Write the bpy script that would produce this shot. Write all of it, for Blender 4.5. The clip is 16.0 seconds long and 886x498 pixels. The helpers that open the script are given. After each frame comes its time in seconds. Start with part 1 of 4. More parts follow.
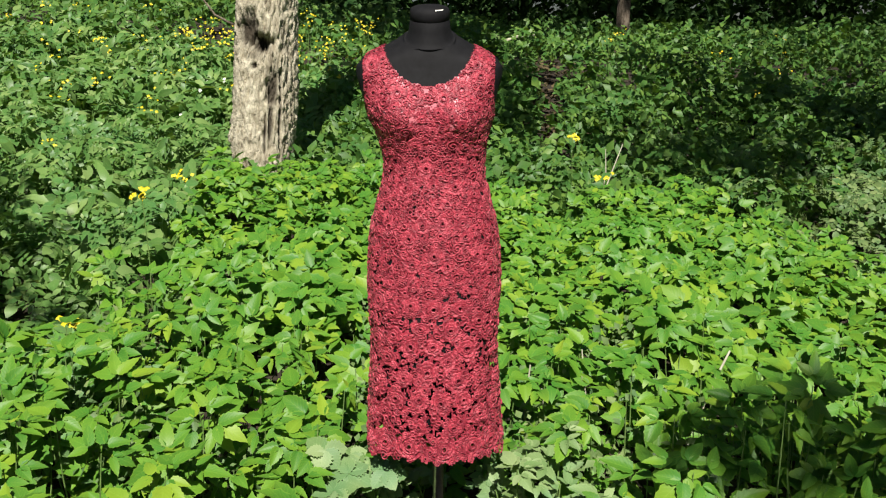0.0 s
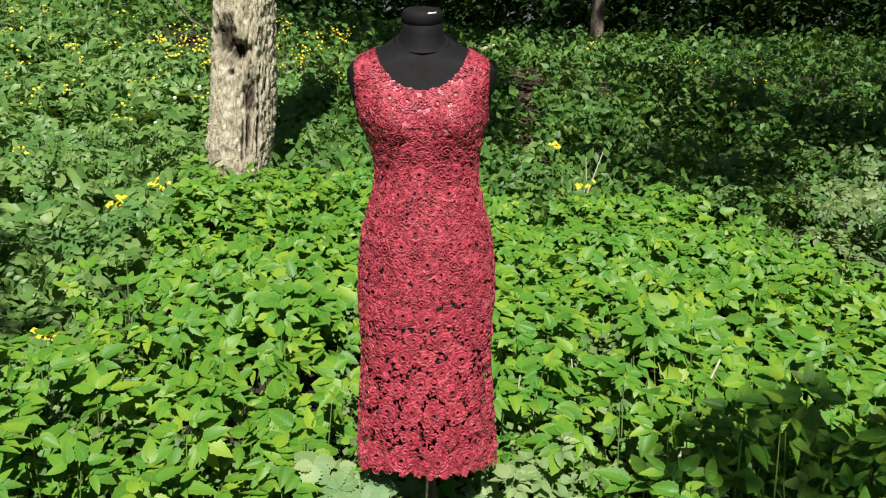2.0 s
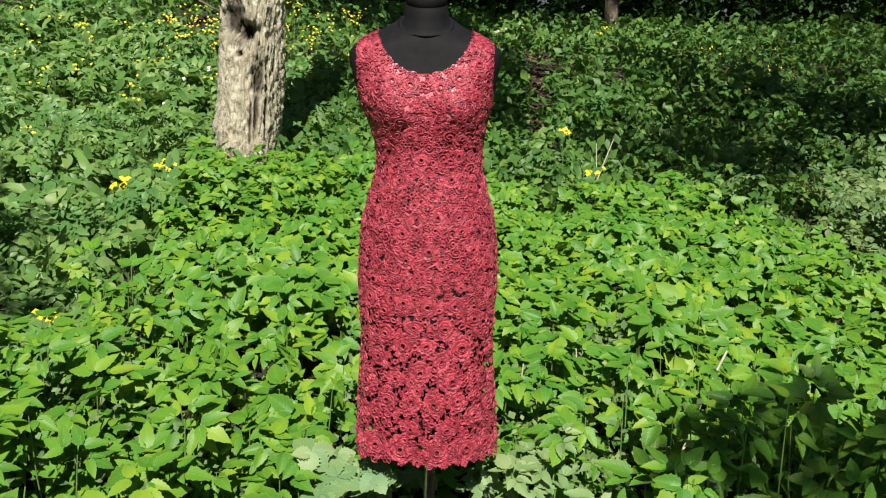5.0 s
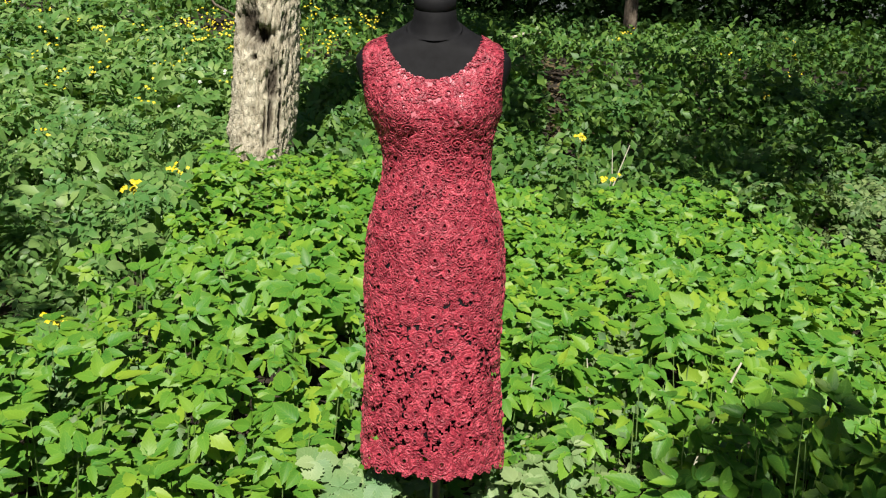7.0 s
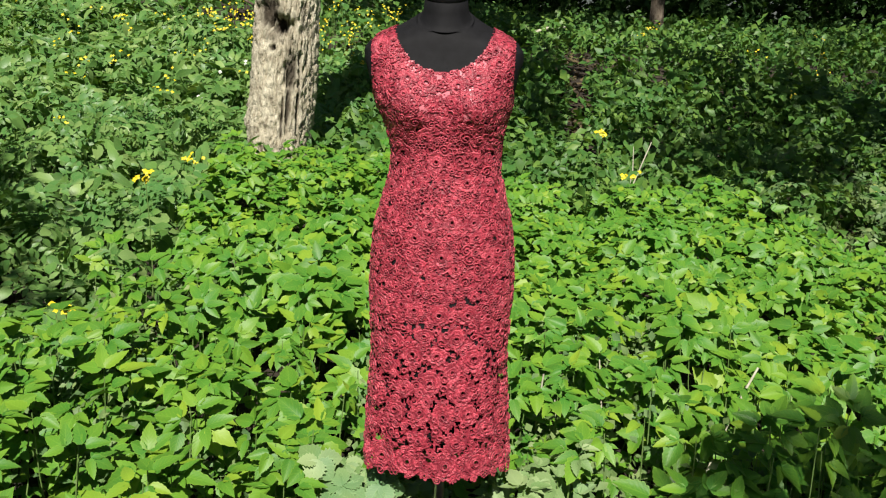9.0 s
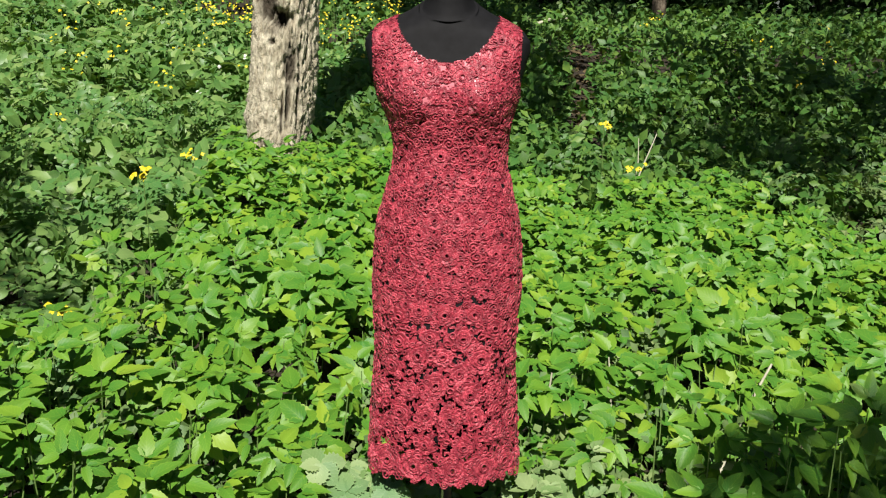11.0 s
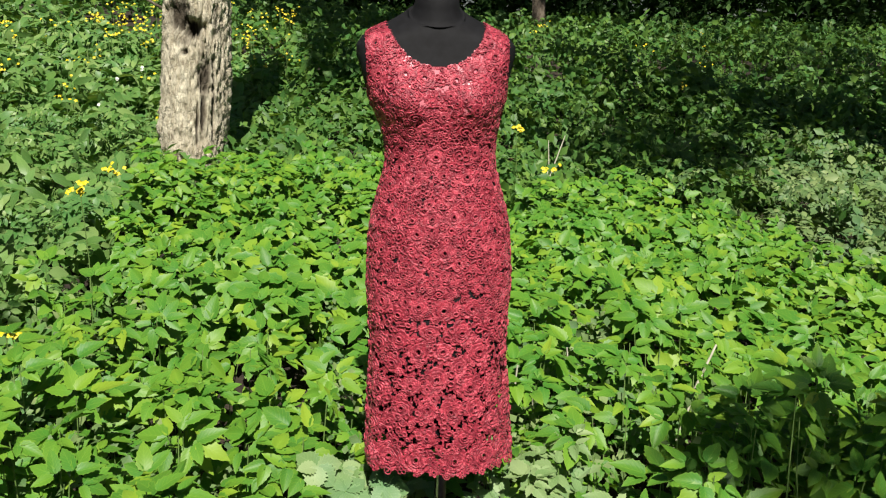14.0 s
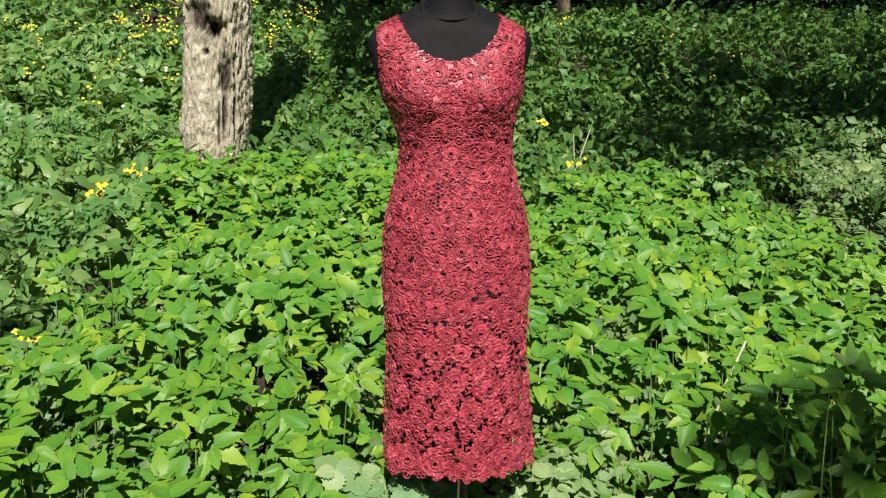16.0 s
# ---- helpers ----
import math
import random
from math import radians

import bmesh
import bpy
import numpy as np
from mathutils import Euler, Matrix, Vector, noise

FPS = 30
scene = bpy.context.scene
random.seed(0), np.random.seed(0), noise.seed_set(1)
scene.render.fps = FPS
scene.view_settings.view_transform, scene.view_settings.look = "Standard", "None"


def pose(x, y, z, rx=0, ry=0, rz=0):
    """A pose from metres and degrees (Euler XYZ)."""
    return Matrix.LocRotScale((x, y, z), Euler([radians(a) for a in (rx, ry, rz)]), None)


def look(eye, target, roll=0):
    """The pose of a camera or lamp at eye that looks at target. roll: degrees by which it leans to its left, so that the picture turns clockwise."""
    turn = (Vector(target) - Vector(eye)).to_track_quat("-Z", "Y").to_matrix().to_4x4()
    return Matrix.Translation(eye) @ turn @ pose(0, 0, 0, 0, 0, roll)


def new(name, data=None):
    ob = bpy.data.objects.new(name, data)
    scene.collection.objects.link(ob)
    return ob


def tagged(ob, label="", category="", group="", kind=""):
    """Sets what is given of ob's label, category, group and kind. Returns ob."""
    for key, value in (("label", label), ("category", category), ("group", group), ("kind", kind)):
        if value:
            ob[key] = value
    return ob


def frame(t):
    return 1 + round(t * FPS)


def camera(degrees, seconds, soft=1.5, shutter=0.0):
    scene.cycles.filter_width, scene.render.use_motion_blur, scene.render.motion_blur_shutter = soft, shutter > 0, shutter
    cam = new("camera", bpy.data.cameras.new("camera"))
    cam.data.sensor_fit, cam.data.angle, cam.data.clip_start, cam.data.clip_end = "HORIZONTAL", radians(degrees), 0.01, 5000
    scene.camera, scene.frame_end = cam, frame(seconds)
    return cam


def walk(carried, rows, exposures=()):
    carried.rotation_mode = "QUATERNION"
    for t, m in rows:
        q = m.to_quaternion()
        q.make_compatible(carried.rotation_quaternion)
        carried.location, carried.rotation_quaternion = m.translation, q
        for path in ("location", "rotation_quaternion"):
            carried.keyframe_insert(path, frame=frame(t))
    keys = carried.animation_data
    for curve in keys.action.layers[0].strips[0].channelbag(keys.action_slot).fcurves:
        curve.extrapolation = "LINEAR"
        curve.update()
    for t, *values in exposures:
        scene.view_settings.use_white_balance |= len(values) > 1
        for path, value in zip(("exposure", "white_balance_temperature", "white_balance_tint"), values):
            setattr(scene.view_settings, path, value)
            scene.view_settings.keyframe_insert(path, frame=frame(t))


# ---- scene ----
cam = camera(53.0, 16.0, 1.2)
PATH = [
    (0, (0.027, -2.369, 1.406), (0.004, -0.417, 0.97), 0.2),
    (0.5, (0.023, -2.353, 1.406), (0.01, -0.4, 0.975), 0.3),
    (1, (-0.001, -2.333, 1.399), (-0.008, -0.38, 0.969), 0.6),
    (1.5, (-0.018, -2.317, 1.396), (-0.009, -0.359, 0.988), 0.6),
    (2, (-0.027, -2.313, 1.39), (0.012, -0.357, 0.975), 0.4),
    (2.5, (-0.031, -2.309, 1.389), (-0.001, -0.355, 0.962), 0.1),
    (3, (-0.03, -2.289, 1.389), (-0.014, -0.337, 0.954), 0.4),
    (3.5, (-0.014, -2.282, 1.388), (0.017, -0.332, 0.944), 0.7),
    (3.7, (-0.012, -2.284, 1.39), (0.019, -0.333, 0.952), 0.6),
    (5.8, (0.007, -2.256, 1.39), (0.009, -0.309, 0.934), 1.3),
    (6, (0.01, -2.249, 1.391), (0.004, -0.299, 0.946), 1.2),
    (6.5, (0.02, -2.238, 1.394), (-0.008, -0.287, 0.952), 1.3),
    (7, (0.024, -2.236, 1.392), (-0.001, -0.285, 0.95), 1.3),
    (7.5, (0.02, -2.244, 1.392), (0.003, -0.294, 0.948), 1.6),
    (8, (0.027, -2.225, 1.389), (-0.003, -0.277, 0.936), 1.5),
    (8.5, (0.047, -2.184, 1.393), (-0.026, -0.235, 0.947), 2.1),
    (8.7, (0.052, -2.185, 1.392), (-0.02, -0.238, 0.936), 2.1),
    (10.8, (0.087, -2.112, 1.38), (-0.022, -0.168, 0.92), 1.4),
    (11, (0.049, -2.108, 1.381), (-0.03, -0.166, 0.91), 1.5),
    (11.5, (-0.038, -2.097, 1.373), (0.0, -0.159, 0.879), 1.5),
    (12, (-0.128, -2.116, 1.372), (-0.02, -0.177, 0.893), 0.6),
    (12.5, (-0.183, -2.14, 1.369), (-0.01, -0.202, 0.904), 0.9),
    (13, (-0.21, -2.151, 1.367), (-0.043, -0.21, 0.914), 0.6),
    (13.5, (-0.221, -2.163, 1.368), (-0.026, -0.222, 0.924), 0.9),
    (14, (-0.231, -2.176, 1.367), (-0.038, -0.236, 0.92), 0.8),
    (14.5, (-0.226, -2.178, 1.367), (-0.044, -0.237, 0.923), 0.8),
    (15, (-0.221, -2.168, 1.37), (-0.053, -0.223, 0.936), 0.4),
    (15.5, (-0.22, -2.163, 1.366), (-0.054, -0.223, 0.909), -0.2),
    (16, (-0.196, -2.125, 1.363), (-0.069, -0.182, 0.906), -0.4),
]
walk(cam, [(t, look(eye, target, roll)) for t, eye, target, roll in PATH])

# ---- world, sun, exposure ----
SUN = Vector((0.01, -0.65, 0.76)).normalized()
world = bpy.data.worlds.new("world")
scene.world = world
world.use_nodes = True
wn = world.node_tree
sky = wn.nodes.new("ShaderNodeTexSky")
sky.sky_type, sky.sun_disc = "NISHITA", False
sky.sun_elevation = math.asin(SUN.z)
sky.sun_rotation = math.atan2(SUN.x, SUN.y)
wn.links.new(sky.outputs[0], wn.nodes["Background"].inputs[0])
wn.nodes["Background"].inputs[1].default_value = 0.024
sun = new("sun", bpy.data.lights.new("sun", "SUN"))
sun.data.energy, sun.data.angle, sun.data.color = 4.9, radians(0.53), (1.0, 0.95, 0.86)
sun.matrix_world = look(SUN * 30, (0, 0, 0))
scene.view_settings.exposure = 0.46


# ---- materials ----
def mat(name):
    m = bpy.data.materials.new(name)
    m.use_nodes = True
    return m, m.node_tree, m.node_tree.nodes["Principled BSDF"]


def node(nt, kind, **inputs):
    n = nt.nodes.new(kind)
    for k, v in inputs.items():
        n.inputs[k].default_value = v
    return n


def noise_tex(nt, scale, detail=4, vec=None, rough=0.55):
    n = node(nt, "ShaderNodeTexNoise", Scale=scale, Detail=detail, Roughness=rough)
    if vec is None:
        vec = nt.nodes.new("ShaderNodeTexCoord").outputs["Object"]
    nt.links.new(vec, n.inputs["Vector"])
    return n.outputs["Fac"]


def ramp(nt, fac, stops):
    r = nt.nodes.new("ShaderNodeValToRGB")
    while len(r.color_ramp.elements) < len(stops):
        r.color_ramp.elements.new(0.5)
    for e, (p, c) in zip(r.color_ramp.elements, stops):
        e.position, e.color = p, (*c, 1) if len(c) == 3 else c
    nt.links.new(fac, r.inputs[0])
    return r.outputs[0]


def maths(nt, op, a, b=0.0):
    n = nt.nodes.new("ShaderNodeMath")
    n.operation = op
    for s, v in ((n.inputs[0], a), (n.inputs[1], b)):
        if isinstance(v, (int, float)):
            s.default_value = v
        else:
            nt.links.new(v, s)
    return n.outputs[0]


def mixed(nt, fac, a, b, blend="MIX"):
    n = nt.nodes.new("ShaderNodeMix")
    n.data_type, n.blend_type = "RGBA", blend
    for s, v in ((n.inputs["Factor"], fac), (n.inputs["A"], a), (n.inputs["B"], b)):
        if isinstance(v, (int, float)):
            s.default_value = v
        elif isinstance(v, tuple):
            s.default_value = (*v, 1)
        else:
            nt.links.new(v, s)
    return n.outputs["Result"]


def bump(nt, bsdf, height, strength, distance):
    b = node(nt, "ShaderNodeBump", Strength=strength, Distance=distance)
    nt.links.new(height, b.inputs["Height"])
    nt.links.new(b.outputs[0], bsdf.inputs["Normal"])
    return b.outputs[0]


def leaf_material(name, colours, rough=0.45, thin=0.22, veins=0.12):
    """Leaf with midrib and side veins along its own UV, colour by plant and by leaf, light through the blade."""
    m, nt, b = mat(name)
    info, geo = nt.nodes.new("ShaderNodeObjectInfo"), nt.nodes.new("ShaderNodeNewGeometry")
    r = maths(nt, "FRACT", maths(nt, "ADD", info.outputs["Random"], geo.outputs["Random Per Island"]))
    col = ramp(nt, r, colours)
    big = noise_tex(nt, 1.3, 2, geo.outputs["Position"])
    plant = noise_tex(nt, 5.5, 1, geo.outputs["Position"])
    shift = maths(nt, "MULTIPLY", ramp(nt, big, [(0.36, (0.3, 0.3, 0.3)), (0.62, (1, 1, 1))]), ramp(nt, plant, [(0.46, (0, 0, 0)), (0.56, (0.85, 0.85, 0.85))]))
    col = mixed(nt, shift, col, tuple(c * k for c, k in zip(colours[1][1], (0.42, 0.80, 1.1))))
    fine = noise_tex(nt, 90, 3, geo.outputs["Position"])
    col = mixed(nt, maths(nt, "MULTIPLY", fine, 0.3), col, tuple(c * 0.62 for c in colours[-1][1]))
    uv = nt.nodes.new("ShaderNodeSeparateXYZ")
    nt.links.new(nt.nodes.new("ShaderNodeTexCoord").outputs["UV"], uv.inputs[0])
    side = maths(nt, "ABSOLUTE", maths(nt, "SUBTRACT", uv.outputs[0], 0.5))
    lift = maths(nt, "ADD", maths(nt, "MULTIPLY", uv.outputs[1], 0.14), maths(nt, "MULTIPLY", maths(nt, "GREATER_THAN", side, 0.455), 0.2))
    col = mixed(nt, lift, col, tuple(min(1, c * 1.35 + 0.02) for c in colours[-1][1]))
    rib = maths(nt, "LESS_THAN", side, 0.02)
    wave = maths(nt, "SINE", maths(nt, "MULTIPLY", maths(nt, "SUBTRACT", uv.outputs[1], maths(nt, "MULTIPLY", side, 0.7)), 44))
    vein = maths(nt, "MAXIMUM", rib, maths(nt, "GREATER_THAN", wave, 0.93))
    col = mixed(nt, maths(nt, "MULTIPLY", vein, veins), col, tuple(min(1, c * 1.5 + 0.05) for c in colours[-1][1]))
    nt.links.new(col, b.inputs["Base Color"])
    b.inputs["Roughness"].default_value = rough
    b.inputs["Specular IOR Level"].default_value = 0.3
    normal = bump(nt, b, maths(nt, "ADD", wave, maths(nt, "MULTIPLY", fine, 2.0)), 0.05, 0.002)
    t = nt.nodes.new("ShaderNodeBsdfTranslucent")
    nt.links.new(mixed(nt, 1.0, col, (1.0, 0.95, 0.35), "MULTIPLY"), t.inputs[0])
    mix = node(nt, "ShaderNodeMixShader", Fac=thin)
    nt.links.new(b.outputs[0], mix.inputs[1])
    nt.links.new(t.outputs[0], mix.inputs[2])
    nt.links.new(mix.outputs[0], nt.nodes["Material Output"].inputs[0])
    return m


def plain_material(name, c1, c2, scale, rough=0.6, metal=0.0, depth=0.002, strength=0.4, fine=8.0):
    m, nt, b = mat(name)
    n = noise_tex(nt, scale)
    nt.links.new(ramp(nt, n, [(0.3, c1), (0.7, c2)]), b.inputs["Base Color"])
    b.inputs["Roughness"].default_value, b.inputs["Metallic"].default_value = rough, metal
    bump(nt, b, noise_tex(nt, scale * fine, 5), strength, depth)
    return m


def bark_material(name, c1, c2, c3):
    """Weathered bark: blocky pale plates parted by dark cracks, blotches, and soft dark brown laid into the rotten
    hollows by depth.
    """
    m, nt, b = mat(name)
    tc = nt.nodes.new("ShaderNodeTexCoord")
    mp = node(nt, "ShaderNodeMapping", Scale=(1, 1, 0.42))
    nt.links.new(tc.outputs["Object"], mp.inputs[0])
    streak = noise_tex(nt, 26, 6, mp.outputs[0], 0.7)
    blotch = noise_tex(nt, 7, 4)
    col = ramp(nt, streak, [(0.29, c1), (0.43, c2), (0.58, c3)])
    col = mixed(nt, ramp(nt, blotch, [(0.48, (0, 0, 0)), (0.75, (0.6, 0.6, 0.6))]), col, c2)
    crack = node(nt, "ShaderNodeTexVoronoi", Scale=48.0)
    crack.feature = "DISTANCE_TO_EDGE"
    warp = nt.nodes.new("ShaderNodeVectorMath")
    wob = node(nt, "ShaderNodeTexNoise", Scale=30.0, Detail=3.0)
    nt.links.new(mp.outputs[0], wob.inputs["Vector"])
    scaled = nt.nodes.new("ShaderNodeVectorMath")
    scaled.operation = "SCALE"
    scaled.inputs["Scale"].default_value = 0.03
    nt.links.new(wob.outputs["Color"], scaled.inputs[0])
    nt.links.new(mp.outputs[0], warp.inputs[0])
    nt.links.new(scaled.outputs[0], warp.inputs[1])
    nt.links.new(warp.outputs[0], crack.inputs["Vector"])
    plate = ramp(nt, crack.outputs["Distance"], [(0.0, (0, 0, 0)), (0.10, (1, 1, 1))])
    speck = noise_tex(nt, 120, 4)
    col = mixed(nt, ramp(nt, speck, [(0.56, (0, 0, 0)), (0.75, (0.4, 0.4, 0.4))]), col, c1)
    col = mixed(nt, maths(nt, "MULTIPLY", maths(nt, "SUBTRACT", 1.0, plate), 0.12), col, c1)
    hollow_at = nt.nodes.new("ShaderNodeAttribute")
    hollow_at.attribute_name = "hollow_dark"
    col = mixed(nt, ramp(nt, hollow_at.outputs["Fac"], [(0.18, (0, 0, 0)), (0.65, (0.94, 0.94, 0.94))]), col, (0.040, 0.030, 0.020))
    nt.links.new(col, b.inputs["Base Color"])
    b.inputs["Roughness"].default_value = 0.9
    b.inputs["Specular IOR Level"].default_value = 0.25
    mix = maths(nt, "ADD", maths(nt, "MULTIPLY", plate, 0.25), maths(nt, "ADD", streak, maths(nt, "MULTIPLY", speck, 0.6)))
    bump(nt, b, mix, 0.9, 0.014)
    return m


def yarn_material():
    m, nt, b = mat("crochet_yarn")
    geo, info = nt.nodes.new("ShaderNodeNewGeometry"), nt.nodes.new("ShaderNodeObjectInfo")
    r = maths(nt, "FRACT", maths(nt, "ADD", info.outputs["Random"], geo.outputs["Random Per Island"]))
    col = ramp(nt, r, [(0.0, (0.46, 0.038, 0.068)), (0.5, (0.62, 0.063, 0.104)), (1.0, (0.78, 0.112, 0.165))])
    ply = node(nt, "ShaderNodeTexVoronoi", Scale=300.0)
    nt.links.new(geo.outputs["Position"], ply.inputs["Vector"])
    # crevice shade between stitches, put into the colour at the cell edges
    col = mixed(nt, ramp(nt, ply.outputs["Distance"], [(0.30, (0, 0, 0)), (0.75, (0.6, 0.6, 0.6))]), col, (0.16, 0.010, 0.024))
    # pinkish highlights of the yarn, coloured into random cells
    glint = node(nt, "ShaderNodeTexVoronoi", Scale=210.0)
    nt.links.new(geo.outputs["Position"], glint.inputs["Vector"])
    tint = nt.nodes.new("ShaderNodeSeparateColor")
    nt.links.new(glint.outputs["Color"], tint.inputs[0])
    col = mixed(nt, ramp(nt, tint.outputs[0], [(0.6, (0, 0, 0)), (1.0, (0.45, 0.45, 0.45))]), col, (0.80, 0.16, 0.20))
    # shade between the motifs, put into the colour as coarse and fine blotches
    motif_shade = noise_tex(nt, 62, 3, geo.outputs["Position"])
    col = mixed(nt, ramp(nt, motif_shade, [(0.47, (0, 0, 0)), (0.60, (0.70, 0.70, 0.70))]), col, (0.17, 0.010, 0.024))
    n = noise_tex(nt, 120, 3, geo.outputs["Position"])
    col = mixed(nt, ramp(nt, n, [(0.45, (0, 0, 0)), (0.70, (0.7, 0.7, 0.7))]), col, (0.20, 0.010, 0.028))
    nt.links.new(col, b.inputs["Base Color"])
    b.inputs["Roughness"].default_value = 0.46
    b.inputs["Sheen Weight"].default_value = 0.06
    b.inputs["Specular IOR Level"].default_value = 0.5
    bump(nt, b, maths(nt, "ADD", maths(nt, "MULTIPLY", ply.outputs["Distance"], -1.0), n), 0.6, 0.002)
    return m


ELDER = leaf_material("ground_elder_leaf", [(0.0, (0.039, 0.185, 0.026)), (0.45, (0.088, 0.264, 0.026)), (0.8, (0.162, 0.330, 0.028)), (1.0, (0.265, 0.402, 0.034))])
DULL = leaf_material("lobed_leaf", [(0.0, (0.040, 0.135, 0.022)), (0.5, (0.112, 0.255, 0.045)), (1.0, (0.29, 0.42, 0.135))], 0.4, 0.28, 0.1)
GREY = leaf_material("grey_herb_leaf", [(0.0, (0.055, 0.120, 0.030)), (0.5, (0.122, 0.212, 0.058)), (1.0, (0.29, 0.38, 0.145))], 0.5, 0.22, 0.1)
PALE = leaf_material("pale_leaf", [(0.0, (0.13, 0.25, 0.070)), (0.6, (0.21, 0.335, 0.12)), (1.0, (0.34, 0.45, 0.20))], 0.5, 0.25, 0.12)
HERB = leaf_material("woodland_herb_leaf", [(0.0, (0.036, 0.120, 0.024)), (0.5, (0.082, 0.200, 0.036)), (1.0, (0.19, 0.32, 0.060))], 0.45, 0.3, 0.1)
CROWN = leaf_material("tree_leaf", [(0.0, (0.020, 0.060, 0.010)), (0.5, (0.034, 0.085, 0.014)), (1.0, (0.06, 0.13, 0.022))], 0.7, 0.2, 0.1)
STALK = plain_material("green_stalk", (0.10, 0.19, 0.04), (0.20, 0.30, 0.09), 30, 0.5)
DRY = plain_material("dry_stalk", (0.42, 0.40, 0.29), (0.62, 0.60, 0.47), 25, 0.7)
PETAL = plain_material("yellow_petal", (0.58, 0.47, 0.008), (0.74, 0.62, 0.02), 60, 0.5)
WHITE = plain_material("white_petal", (0.66, 0.67, 0.62), (0.80, 0.80, 0.76), 60, 0.5)
SOIL = plain_material("woodland_soil", (0.016, 0.012, 0.008), (0.055, 0.040, 0.024), 9, 0.95, 0, 0.03, 0.8, 5)
LITTER = plain_material("leaf_litter", (0.040, 0.030, 0.012), (0.14, 0.105, 0.045), 14, 0.85)
BARK = bark_material("weathered_bark", (0.12, 0.092, 0.060), (0.46, 0.41, 0.30), (0.70, 0.645, 0.50))
BARK_DARK = bark_material("dark_bark", (0.04, 0.03, 0.022), (0.13, 0.10, 0.075), (0.24, 0.20, 0.15))
JERSEY = plain_material("black_jersey", (0.006, 0.006, 0.007), (0.011, 0.011, 0.013), 40, 0.75, 0, 0.0008, 0.5, 30)
JERSEY.node_tree.nodes["Principled BSDF"].inputs["Specular IOR Level"].default_value = 0.22
CHROME = plain_material("brushed_steel", (0.40, 0.40, 0.38), (0.58, 0.58, 0.55), 60, 0.28, 1.0, 0.0004, 0.2)
TAG = plain_material("silver_tag", (0.70, 0.68, 0.62), (0.85, 0.83, 0.78), 60, 0.3, 0.0, 0.0004, 0.1)
SATIN = plain_material("pink_satin_lining", (0.60, 0.14, 0.19), (0.72, 0.23, 0.27), 18, 0.38, 0, 0.004, 0.3, 3)
YARN = yarn_material()


# ---- mesh tools ----
def mesh_of(name, verts, faces, material, uvs=None, smooth=True):
    """A mesh from arrays: verts (n, 3), faces (m, k) of one k, uvs (n, 2) by vertex."""
    verts, faces = np.asarray(verts, np.float32), np.asarray(faces, np.int32)
    me = bpy.data.meshes.new(name)
    me.vertices.add(len(verts))
    me.vertices.foreach_set("co", verts.ravel())
    k = faces.shape[1]
    me.loops.add(faces.size)
    me.loops.foreach_set("vertex_index", faces.ravel())
    me.polygons.add(len(faces))
    me.polygons.foreach_set("loop_start", np.arange(0, faces.size, k, dtype=np.int32))
    me.polygons.foreach_set("use_smooth", np.full(len(faces), smooth))
    if uvs is not None:
        layer = me.uv_layers.new(name="leaf")
        layer.data.foreach_set("uv", np.asarray(uvs, np.float32)[faces.ravel()].ravel())
    me.update(calc_edges=True)
    me.materials.append(material)
    return me


def part(name, me, parent, label=""):
    ob = new(name, me)
    ob.parent = parent
    return tagged(ob, label)


def merge(pieces):
    """Joins (verts, faces, uvs) pieces, faces alike in size."""
    v, f, u, n = [], [], [], 0
    for pv, pf, pu in pieces:
        v.append(pv), f.append(pf + n), u.append(pu)
        n += len(pv)
    return np.concatenate(v), np.concatenate(f), np.concatenate(u)


def moved(piece, m):
    m = np.array(m)
    return piece[0] @ m[:3, :3].T + m[:3, 3], piece[1], piece[2]


def scattered(piece, mats):
    """Copies of a piece at many 4x4 matrices, as one piece."""
    v, f, u = piece
    mats = np.asarray(mats)
    out = np.einsum("nij,vj->nvi", mats[:, :3, :3], v) + mats[:, None, :3, 3]
    faces = f[None] + (np.arange(len(mats)) * len(v))[:, None, None]
    return out.reshape(-1, 3), faces.reshape(-1, f.shape[1]), np.tile(u, (len(mats), 1))


def tube(points, radii, sides=6):
    """A quad tube along points; closed to a tip where a radius is tiny."""
    pts = [Vector(p) for p in points]
    v, f = [], []
    for i, p in enumerate(pts):
        d = (pts[min(i + 1, len(pts) - 1)] - pts[max(i - 1, 0)]).normalized()
        a = d.orthogonal().normalized() if i == 0 else (a - d * a.dot(d)).normalized()
        b = d.cross(a)
        for k in range(sides):
            t = 2 * math.pi * k / sides
            v.append(p + (a * math.cos(t) + b * math.sin(t)) * radii[i])
    for i in range(len(pts) - 1):
        for k in range(sides):
            k2 = (k + 1) % sides
            f.append((i * sides + k, i * sides + k2, (i + 1) * sides + k2, (i + 1) * sides + k))
    v = np.array([tuple(p) for p in v])
    return v, np.array(f), np.zeros((len(v), 2))


